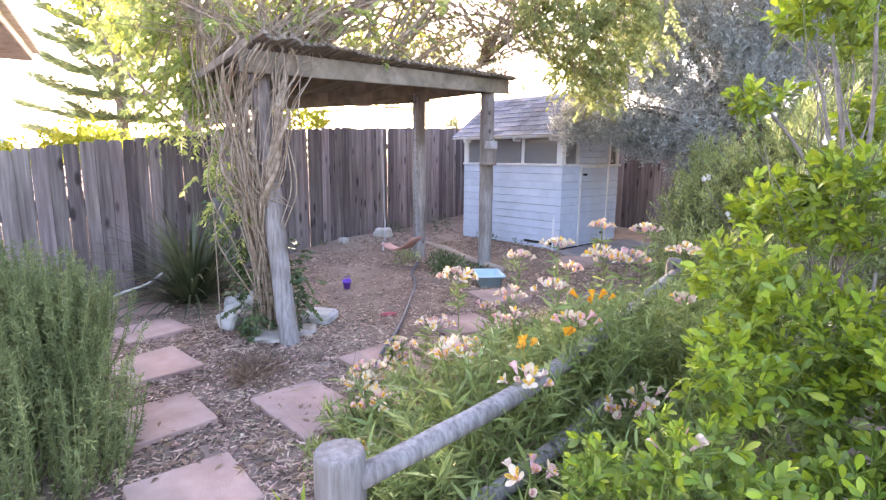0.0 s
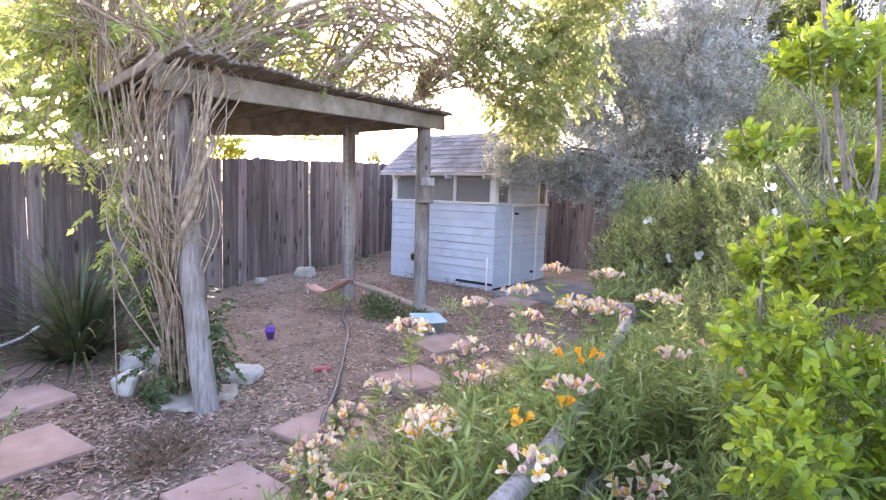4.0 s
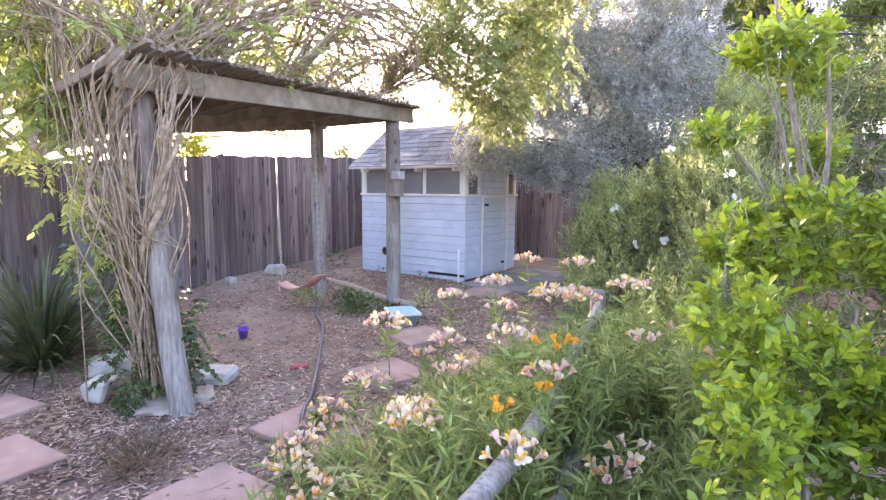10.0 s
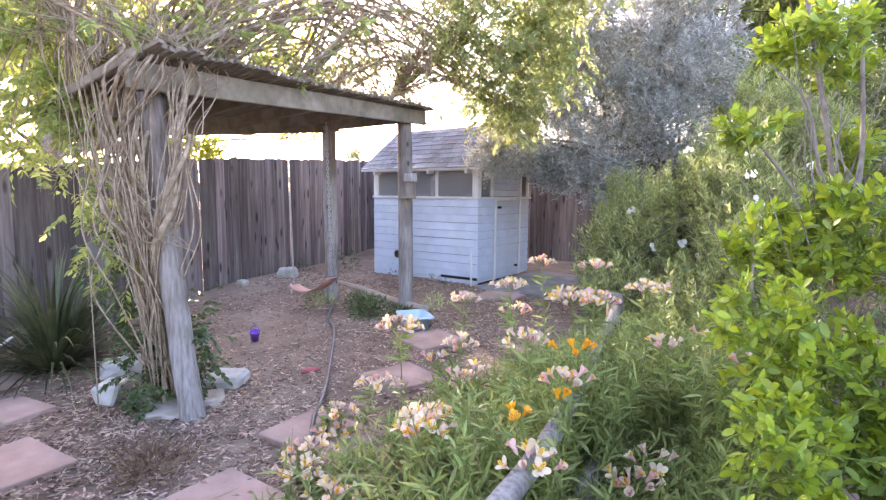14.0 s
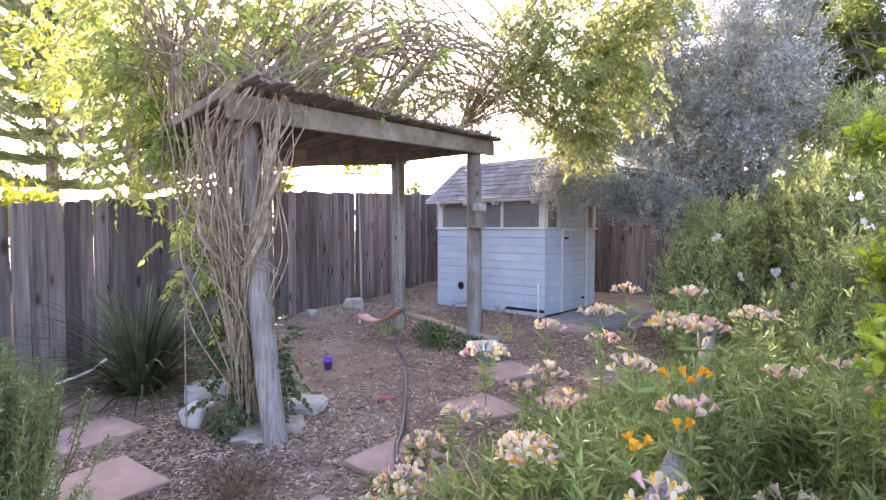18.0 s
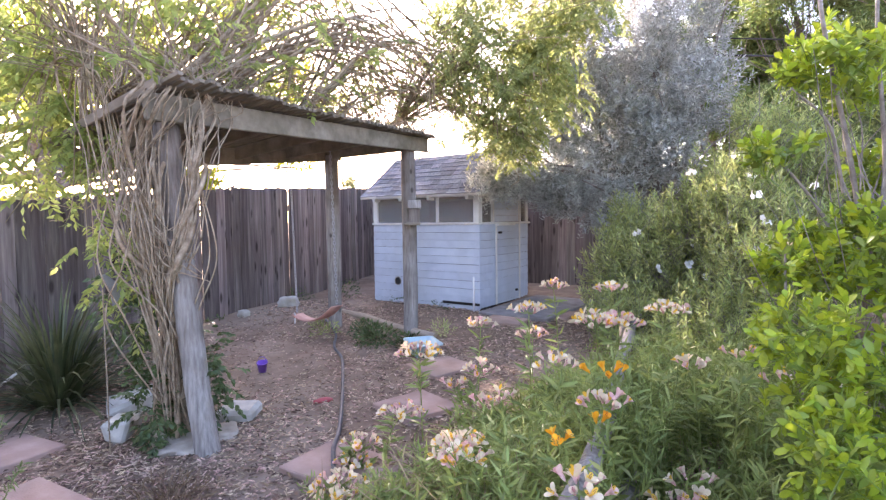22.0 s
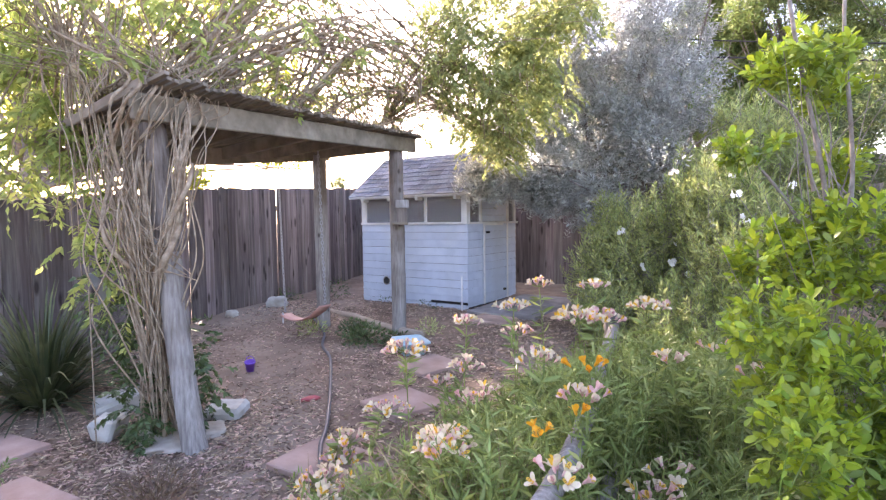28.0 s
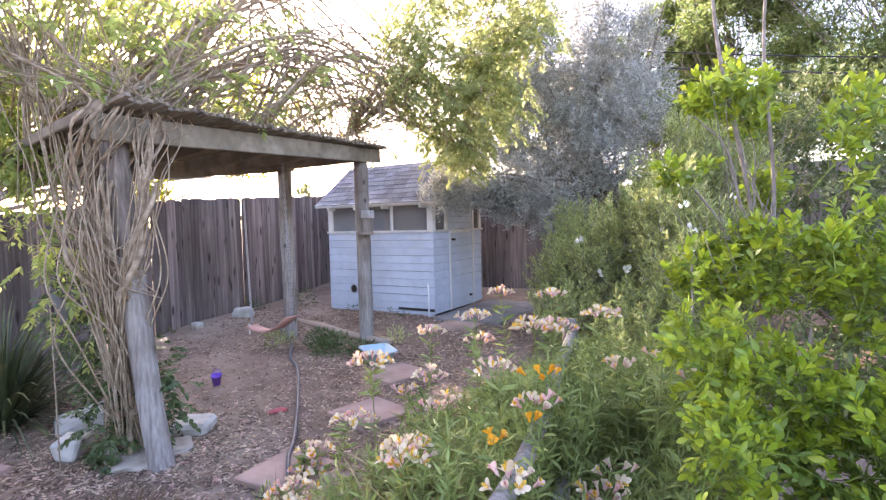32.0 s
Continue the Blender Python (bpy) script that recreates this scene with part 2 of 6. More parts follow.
M_white = mat("white_trim", [(0.62, 0.62, 0.6), (0.72, 0.72, 0.7), (0.78, 0.78, 0.76)], 6, 0.6, 0.12, per_object=0.05, stain=((0.5, 0.48, 0.43), 3.0, 0.5))
M_shingle = mat("grey_shingle", [(0.095, 0.105, 0.125), (0.145, 0.16, 0.19), (0.20, 0.22, 0.255)], 30, 0.9, 0.5, per_object=0.3, spec=0.2)
M_paver = mat("red_paver", [(0.34, 0.222, 0.18), (0.42, 0.288, 0.238), (0.49, 0.352, 0.295)], 5, 0.9, 0.3, per_object=0.08, stain=((0.24, 0.18, 0.15), 2.5, 0.6), bump_scale=90, spec=0.2)
M_concrete = mat("pale_concrete", [(0.36, 0.35, 0.32), (0.48, 0.47, 0.43), (0.58, 0.57, 0.53)], 9, 0.9, 0.4, per_object=0.08, stain=((0.28, 0.25, 0.2), 5, 0.6), spec=0.2)
M_vine = mat("vine_wood", [(0.175, 0.13, 0.085), (0.305, 0.24, 0.165), (0.445, 0.37, 0.268)], 20, 0.9, 0.5, per_island=0.22, spec=0.15)
M_trunk = mat("grey_bark", [(0.13, 0.11, 0.095), (0.24, 0.21, 0.185), (0.34, 0.31, 0.28)], 18, 0.9, 0.6, spec=0.15)
L_vine = mat("vine_leaf", [(0.26, 0.33, 0.09), (0.37, 0.44, 0.14), (0.49, 0.54, 0.21)], 6, 0.55, 0, per_island=0.3, transmit=0.72)
# same vine leaf, in duller colours that stand for shade at the far end
L_olive = mat("shaded_vine_leaf", [(0.245, 0.285, 0.105), (0.35, 0.395, 0.155), (0.46, 0.495, 0.225)], 6, 0.55, 0, per_island=0.3, transmit=0.66)
L_lime = mat("lime_leaf", [(0.19, 0.27, 0.022), (0.30, 0.40, 0.03), (0.42, 0.52, 0.05)], 2.2, 0.4, 0, per_island=0.25, transmit=0.45, spec=0.5)
# the lime leaf again, shade of the lower leaves put into its colour
L_deep = mat("shaded_lime_leaf", [(0.13, 0.20, 0.034), (0.20, 0.29, 0.048), (0.29, 0.38, 0.07)], 2.2, 0.42, 0, per_island=0.3, transmit=0.4, spec=0.5)
L_grey = mat("grey_leaf", [(0.30, 0.32, 0.28), (0.42, 0.44, 0.40), (0.55, 0.56, 0.52)], 2.0, 0.55, 0, per_island=0.35, transmit=0.25)
L_hedge = mat("hedge_leaf", [(0.07, 0.10, 0.035), (0.125, 0.165, 0.065), (0.21, 0.25, 0.105)], 2.0, 0.55, 0, per_island=0.3, transmit=0.3)
L_bush = mat("bush_leaf", [(0.27, 0.32, 0.105), (0.40, 0.46, 0.165), (0.55, 0.60, 0.25)], 2.0, 0.5, 0, per_island=0.35, transmit=0.4)
L_bed = mat("bed_leaf", [(0.14, 0.185, 0.052), (0.235, 0.295, 0.088), (0.36, 0.42, 0.135)], 3.0, 0.5, 0, per_island=0.3, transmit=0.3)
L_rose = mat("rosemary_leaf", [(0.095, 0.125, 0.045), (0.175, 0.215, 0.075), (0.29, 0.325, 0.12)], 4, 0.65, 0, per_island=0.3, transmit=0.15)
L_flax = mat("flax_leaf", [(0.035, 0.046, 0.022), (0.075, 0.09, 0.04), (0.20, 0.21, 0.095)], 3, 0.38, 0, per_island=0.45, transmit=0.15)
L_yellow = mat("yellow_leaf", [(0.24, 0.29, 0.03), (0.36, 0.40, 0.05), (0.46, 0.48, 0.08)], 2, 0.55, 0, per_island=0.25, transmit=0.72)
L_pine = mat("pine_leaf", [(0.13, 0.19, 0.065), (0.21, 0.29, 0.095), (0.32, 0.40, 0.145)], 2, 0.6, 0, per_island=0.35, transmit=0.45)
# needle colours are lifted, with the haze before the conifer put into them
L_conifer = mat("hazed_conifer_leaf", [(0.20, 0.26, 0.13), (0.30, 0.37, 0.20), (0.42, 0.48, 0.28)], 2, 0.6, 0, per_island=0.3, transmit=0.4)
M_hole = mat("dark_void", [(0.015, 0.014, 0.014), (0.035, 0.032, 0.03)], 8, 0.9, 0.1)
M_metal = mat("dull_chain_metal", [(0.32, 0.32, 0.33), (0.5, 0.5, 0.52)], 20, 0.45, 0.1, metal=0.8)
M_seat = mat("faded_red_strap", [(0.48, 0.24, 0.19), (0.55, 0.3, 0.25), (0.6, 0.36, 0.3)], 8, 0.6, 0.2)
M_plastic_w = mat("white_plastic", [(0.66, 0.67, 0.67), (0.76, 0.77, 0.77)], 6, 0.4, 0.05)
M_purple = mat("purple_plastic", [(0.16, 0.06, 0.42), (0.2, 0.08, 0.5)], 5, 0.35, 0.03)
M_tub = mat("pale_blue_plastic", [(0.38, 0.55, 0.62), (0.46, 0.63, 0.70)], 5, 0.4, 0.05)
M_slab = mat("sandy_slab", [(0.32, 0.28, 0.23), (0.43, 0.38, 0.32), (0.52, 0.47, 0.40)], 9, 0.95, 0.4, stain=((0.2, 0.165, 0.13), 5, 0.6), spec=0.1)
M_red = mat("red_plastic", [(0.42, 0.08, 0.09), (0.5, 0.12, 0.12)], 6, 0.5, 0.05)
M_grey = mat("grey_concrete", [(0.20, 0.185, 0.18), (0.28, 0.262, 0.255), (0.36, 0.34, 0.33)], 7, 0.9, 0.3, stain=((0.15, 0.13, 0.12), 3, 0.6), spec=0.2)
M_hose = mat("grey_hose", [(0.07, 0.07, 0.08), (0.13, 0.13, 0.14)], 12, 0.5, 0.1)
M_log = mat("peeled_log", [(0.26, 0.2, 0.15), (0.38, 0.31, 0.24), (0.46, 0.39, 0.31)], 9, 0.85, 0.4, stretch=(0.6, 4, 4), spec=0.2)
M_cable = mat("pale_cable", [(0.5, 0.47, 0.43), (0.62, 0.59, 0.55)], 10, 0.6, 0.05)
M_silver = mat("tinted_sheet_metal", [(0.6, 0.62, 0.66), (0.75, 0.77, 0.8)], 5, 0.3, 0.05, metal=0.6)
M_wire = mat("black_cable", [(0.02, 0.02, 0.022), (0.04, 0.04, 0.045)], 5, 0.6, 0)
M_house = mat("pale_stucco", [(0.6, 0.57, 0.52), (0.7, 0.67, 0.62)], 6, 0.9, 0.2)
M_roofg = mat("green_roof", [(0.12, 0.2, 0.18), (0.18, 0.27, 0.24)], 10, 0.8, 0.2)
F_white = mat("cream_petal", [(0.72, 0.60, 0.38), (0.78, 0.69, 0.50), (0.72, 0.46, 0.43)], 60, 0.55, 0, per_object=0.06, transmit=0.3)
F_pink = mat("pink_petal", [(0.64, 0.32, 0.32), (0.75, 0.47, 0.44), (0.82, 0.65, 0.58)], 50, 0.55, 0, per_object=0.12, transmit=0.3)
F_yellow = mat("yellow_petal", [(0.85, 0.5, 0.05), (0.9, 0.62, 0.1)], 50, 0.5, 0, per_object=0.05, transmit=0.3)
F_orange = mat("orange_petal", [(0.88, 0.36, 0.015), (0.92, 0.50, 0.03)], 50, 0.5, 0, per_object=0.05, transmit=0.3)
F_streak = mat("dark_red_streak", [(0.16, 0.02, 0.03), (0.24, 0.04, 0.05)], 50, 0.6, 0)
F_spot = mat("white_blossom", [(0.78, 0.79, 0.76), (0.86, 0.86, 0.84)], 30, 0.6, 0, transmit=0.3)
L_straw = mat("straw", [(0.28, 0.22, 0.12), (0.42, 0.34, 0.2)], 6, 0.8, 0, per_island=0.3, transmit=0.2)
L_dry = mat("dry_brown_leaf", [(0.16, 0.1, 0.06), (0.26, 0.17, 0.1)], 6, 0.85, 0, per_island=0.3)
L_ivy = mat("dark_ivy_leaf", [(0.045, 0.075, 0.025), (0.08, 0.12, 0.04), (0.13, 0.18, 0.065)], 4, 0.4, 0, per_island=0.3, transmit=0.2)


def add_knots(m, scale, size, color):
    """Dark round knots scattered over a wood material."""
    t = m.node_tree
    nodes, link = t.nodes, t.links.new
    bsdf = nodes["Principled BSDF"]
    src = bsdf.inputs["Base Color"].links[0].from_socket
    co, mp, info = nodes.new("ShaderNodeTexCoord"), nodes.new("ShaderNodeVectorMath"), nodes.new("ShaderNodeObjectInfo")
    mp.operation = "MULTIPLY_ADD"
    cb = nodes.new("ShaderNodeCombineXYZ")
    for k in range(3):
        link(info.outputs["Random"], cb.inputs[k])
    sc = nodes.new("ShaderNodeVectorMath")
    sc.operation = "MULTIPLY"
    sc.inputs[1].default_value = scale
    link(co.outputs["Object"], sc.inputs[0])
    mp.inputs[1].default_value = (19, 31, 43)
    link(cb.outputs[0], mp.inputs[0])
    link(sc.outputs[0], mp.inputs[2])
    vo = nodes.new("ShaderNodeTexVoronoi")
    vo.inputs["Scale"].default_value = 1.0
    link(mp.outputs[0], vo.inputs["Vector"])
    rp = nodes.new("ShaderNodeValToRGB")
    rp.color_ramp.elements[0].position, rp.color_ramp.elements[1].position = size * 0.5, size
    rp.color_ramp.elements[0].color, rp.color_ramp.elements[1].color = (0.8, 0.8, 0.8, 1), (0, 0, 0, 1)
    link(vo.outputs["Distance"], rp.inputs[0])
    mx = nodes.new("ShaderNodeMixRGB")
    mx.inputs[2].default_value = (*color, 1)
    link(rp.outputs[0], mx.inputs[0])
    link(src, mx.inputs[1])
    link(mx.outputs[0], bsdf.inputs["Base Color"])


add_knots(M_fence, (8, 8, 4.5), 0.25, (0.028, 0.02, 0.018))
add_knots(M_post, (7, 7, 4), 0.15, (0.05, 0.04, 0.035))


# ---- ground ----
def build_ground():
    xs = np.concatenate([np.linspace(-400, -30, 8), np.linspace(-20, -9, 8), np.linspace(-8.5, 1.5, 120), np.linspace(2, 20, 10), np.linspace(30, 400, 8)])
    ys = np.concatenate([np.linspace(-400, -30, 8), np.linspace(-20, -1, 10), np.linspace(-0.5, 9.5, 120), np.linspace(10, 20, 10), np.linspace(30, 400, 8)])
    verts = []
    for y in ys:
        for x in xs:
            z = ground_z(min(max(x, -9), 2), min(max(y, -1), 10))
            if -8.5 <= x <= 1.5 and -0.5 <= y <= 9.5:
                z += 0.012 * noise.noise((x * 3, y * 3, 0)) + 0.006 * noise.noise((x * 11, y * 11, 4))
            verts.append((x, y, z))
    nx = len(xs)
    i, j = np.meshgrid(np.arange(len(ys) - 1), np.arange(nx - 1), indexing="ij")
    faces = np.stack([i * nx + j, i * nx + j + 1, (i + 1) * nx + j + 1, (i + 1) * nx + j], -1).reshape(-1, 4)
    return tagged(arrays("ground", verts, faces, M_soil, smooth=True), "bare dry brown soil under scattered bark mulch", "ground", kind="structure")


build_ground()


# ---- fences: boards with dog-eared tops on rails and posts ----
def board_bm(w, t, rng):
    """A board one metre tall with rounded ears, its foot at the origin."""
    bm = bmesh.new()
    cx, cz = 0.030, 0.022
    lean = rng.uniform(-0.003, 0.003)
    ear = [(w / 2, 1 - cz), (w / 2 - cx * 0.22, 1 - cz * 0.42), (w / 2 - cx * 0.62, 1 - cz * 0.08), (w / 2 - cx, 1.0)]
    outline = [(-w / 2, 0), (w / 2, 0)] + [(x + lean, z) for x, z in ear] + [(-x + lean, z) for x, z in ear[::-1]]
    front = [bm.verts.new((x, -t / 2, z)) for x, z in outline]
    back = [bm.verts.new((x, t / 2, z)) for x, z in outline]
    bm.faces.new(front)
    bm.faces.new(back[::-1])
    n = len(outline)
    for k in range(n):
        bm.faces.new((front[k], back[k], back[(k + 1) % n], front[(k + 1) % n])[::-1])
    return bm


def build_fence(name, pts, tops, label, pitches, gaps, seed=3):
    """Boards along the line pts, with the heights, the pitch and the gap of each stretch."""
    rng = random.Random(seed)
    root = tagged(new(name), label, "fence", kind="structure")
    for (p, q), (zp, zq), pitch, gap in zip(zip(pts, pts[1:]), zip(tops, tops[1:]), pitches, gaps):
        kinds = [part("board", board_bm(pitch - gap + dw, 0.018, rng), M_fence, root) for dw in (-0.003, -0.001, 0.0, 0.001, 0.002)]
        p, q = Vector((*p, 0)), Vector((*q, 0))
        d = q - p
        n, ang = int(d.length / pitch) + 1, math.atan2(d.y, d.x)
        for k in range(n):
            u = (k + 0.5) / n
            at = p + d * u
            base = ground_z(at.x, at.y) - 0.05
            h = zp + (zq - zp) * u - base + rng.uniform(-0.013, 0.013)
            m = Matrix.Translation((at.x, at.y, base)) @ Euler((rng.uniform(-0.006, 0.006), rng.uniform(-0.0025, 0.0025), ang + rng.uniform(-0.05, 0.05))).to_matrix().to_4x4() @ Matrix.Diagonal((1, 1, h, 1))
            m = Matrix.Translation(m.to_3x3() @ Vector((0, rng.uniform(-0.012, 0.012), 0))) @ m
            share("board", rng.choice(kinds), root, m)
        side = Vector((-math.sin(ang), math.cos(ang), 0)) * 0.035
        for z in (0.35, 0.85, min(zp, zq) - 0.22):
            r = part("rail", box(d.length, 0.04, 0.09, 0.004), M_fence, root)
            r.matrix_basis = Matrix.Translation((p + d / 2) + side + Vector((0, 0, z))) @ Matrix.Rotation(ang, 4, "Z")
        for k in range(int(d.length / 2.4) + 1):
            at = p + d * min(1, (k * 2.4 + 0.1) / d.length) + side * 2.6
            r = part("post", box(0.09, 0.09, min(zp, zq) - 0.1, 0.005, at=(0, 0, (min(zp, zq) - 0.1) / 2)), M_fence, root)
            r.matrix_basis = Matrix.Translation(at)
        for o in kinds:
            bpy.data.objects.remove(o)
    return root


build_fence("fence_side", [(-4.9, -1.3), (-5.62, 1.5), (-6.0, 2.55), (-6.55, 4.1), (-8.35, 8.9)], [1.15, 1.53, 1.625, 1.79, 2.07], "weathered grey-brown wooden board fence with dog-eared tops", (0.126, 0.126, 0.14, 0.15), (0.009, 0.009, 0.004, 0.001))
build_fence("fence_back", [(-8.35, 8.9), (-5.5, 9.0), (3.5, 9.4)], [2.07, 2.14, 2.14], "dark weathered wooden board fence behind the shed", (0.15, 0.15), (0.002, 0.002), seed=8)


# ---- stepping stones ----
def build_pavers():
    rng = random.Random(5)
    spots = [(-1.76, 0.98, 0.43, 0.42, 0), (-2.50, 1.04, 0.41, 0.42, 4), (-3.31, 1.17, 0.48, 0.45, 9), (-4.10, 1.31, 0.42, 0.46, 12), (-4.86, 1.38, 0.46, 0.44, 8), (-2.14, 1.68, 0.58, 0.40, 4),
             (-2.39, 2.36, 0.55, 0.41, 5), (-2.62, 3.25, 0.45, 0.45, -14), (-3.0, 4.05, 0.45, 0.45, -18), (-3.45, 5.95, 0.5, 0.45, 10), (-3.1, 6.6, 0.45, 0.45, 4)]
    for x, y, sx, sy, rz in spots:
        bm = box(sx, sy, 0.045, 0.006, 0.006, rng=rng)
        ob = part("stepping_stone", bm, M_paver)
        tagged(ob, "square dusty red concrete stepping stone set in mulch", "paver", "stepping stone path")
        ob.matrix_basis = pose(x, y, ground_z(x, y) + 0.012, rng.uniform(-1, 1), rng.uniform(-1, 1), rz)


build_pavers()



def ring_bm(r, thick, n=24):
    """A torus about the z axis."""
    bm = bmesh.new()
    rows = [[bm.verts.new(((r + thick * math.cos(b)) * math.cos(a), (r + thick * math.cos(b)) * math.sin(a), thick * math.sin(b))) for b in (k * math.pi / 3 for k in range(6))] for a in (2 * math.pi * j / n for j in range(n))]
    for j in range(n):
        for k in range(6):
            bm.faces.new((rows[j][k], rows[(j + 1) % n][k], rows[(j + 1) % n][(k + 1) % 6], rows[j][(k + 1) % 6]))
    return bm


# ---- pergola ----
P_R, P_B = Vector((-4.05, 4.89, 0)), Vector((-5.02, 4.66, 0))
P_L, P_LT = Vector((-3.19, 2.07, 0)), Vector((-3.45, 2.06, 0))
U = (P_LT - P_R).normalized()
V = Vector((U.y, -U.x, 0)) * 1.0
if V.dot(P_B - P_R) < 0:
    V = -V
SPAN = (P_LT - P_R).length


def beam_z(u):
    """Underside of the front beam, u metres from the far post towards the near one."""
    return 2.11 - 0.17 * u / SPAN


def drop(u, v):
    """How far the roof hangs lower towards its back, more at the near end."""
    return (0.03 + 0.19 * max(0.0, u) / SPAN) * v


def beam_between(name, a, b, w, h, parent, material=None, label=""):
    a, b = Vector(a), Vector(b)
    d = b - a
    bm = bmesh.new()
    box(d.length, w, h, 0.006, bm=bm)
    ob = part(name, bm, material or M_beam, parent, label)
    ob.matrix_basis = Matrix.Translation((a + b) / 2) @ d.to_track_quat("X", "Z").to_matrix().to_4x4()
    return ob


def post_bm(pts, r, rng):
    bm = tube(pts, r, 12)
    for v in bm.verts:
        v.co += Vector((rng.uniform(-1, 1), rng.uniform(-1, 1), 0)) * 0.0022
    return bm


def build_pergola():
    rng = random.Random(11)
    root = thing("pergola", "weathered grey wooden swing pergola with lath roof, overgrown by a vine", "pergola")
    zs = np.linspace(0, 1, 25)
    gl = ground_z(P_L.x, P_L.y) - 0.1
    # the near post leans and bows
    pts = []
    for u in zs:
        p = P_L.lerp(P_LT + Vector((-0.045, -0.035, 0)), u ** 0.72)
        pts.append((p.x, p.y, gl + u * (1.94 - gl)))
    bm = post_bm(pts, [0.074 - 0.003 * math.sin(math.pi * min(1.0, u * 1.6)) for u in zs], rng)
    for f in bm.faces:
        c = f.calc_center_median()
        f.material_index = 1 if c.z + 0.3 * noise.noise(c * 9) > 1.2 else 0
    part("post", bm, (M_post, M_bark), root, "leaning round post, pale below and brown above", True)
    for p, top in ((P_R, 2.12), (P_B, 2.12)):
        g = ground_z(p.x, p.y) - 0.1
        part("post", post_bm([(p.x + 0.006 * math.sin(5 * u), p.y, g + u * (top - g)) for u in zs], 0.08, rng), M_post, root, "", True)
    a, b = P_R - U * 0.30 - V * 0.075, P_LT + U * 0.25 - V * 0.075
    beam_between("front_beam", (*a.xy, beam_z(-0.3) + 0.075), (*b.xy, beam_z(SPAN + 0.25) + 0.075), 0.04, 0.15, root)
    a, b = P_R - U * 0.22 + V * 1.06, P_LT + U * 0.05 + V * 1.0
    beam_between("back_beam", (*a.xy, beam_z(0) + 0.055), (*b.xy, beam_z(SPAN) + 0.07 - drop(SPAN, 1.0)), 0.04, 0.15, root)
    for u in (0.06, SPAN - 0.06):
        a, b = P_R + U * u - V * 0.05, P_R + U * u + V * 1.03
        beam_between("cross_beam", (*a.xy, beam_z(u) + 0.075), (*b.xy, beam_z(u) + 0.075 - drop(u, 1.03)), 0.04, 0.14, root)
    for u in (0.75, 1.45, 2.15):
        a, b = P_R + U * u - V * 0.05, P_R + U * u + V * 1.03
        beam_between("rafter", (*a.xy, beam_z(u) + 0.09), (*b.xy, beam_z(u) + 0.09 - drop(u, 1.03)), 0.04, 0.11, root)
    # laths
    src = part("lath", box(1.3, 0.034, 0.024, 0.003), M_beam, root)
    ang = math.atan2(V.y, V.x)
    u, first = -0.34, True
    while u < SPAN + 0.19:
        c = 0.46 - 0.14 * max(0.0, u / SPAN - 0.5) + rng.uniform(-0.03, 0.03)
        at = P_R + U * u + V * c
        tilt = math.atan2(drop(u, 1.0), 1.0)
        m = Matrix.Translation((*at.xy, beam_z(u) + 0.164 - drop(u, c) + rng.uniform(0, 0.008))) @ Euler((0, 0, ang + rng.uniform(-0.012, 0.012))).to_matrix().to_4x4() @ Matrix.Rotation(tilt + rng.uniform(-0.005, 0.005), 4, "Y")
        if first:
            src.matrix_basis, first = m, False
        else:
            share("lath", src, root, m)
        u += 0.056
    # long battens across the laths, and the board that closes the near end
    for v in (-0.12, 0.35, 0.85):
        a, b = P_R - U * 0.3 + V * v, P_LT + U * 0.17 + V * v
        beam_between("batten", (*a.xy, beam_z(-0.3) + 0.19 - drop(0, v)), (*b.xy, beam_z(SPAN + 0.25) + 0.19 - drop(SPAN, v)), 0.03, 0.02, root)
    a, b = P_LT + U * 0.20 - V * 0.14, P_LT + U * 0.20 + V * 0.66
    beam_between("end_board", (*a.xy, beam_z(SPAN) + 0.2), (*b.xy, beam_z(SPAN) + 0.2 - drop(SPAN, 0.95)), 0.02, 0.06, root)
    return root


build_pergola()

# ---- shed ----
SH_L, SH_C, SH_R = Vector((-5.96, 6.31, 0)), Vector((-4.09, 6.37, 0)), Vector((-4.14, 7.82, 0))


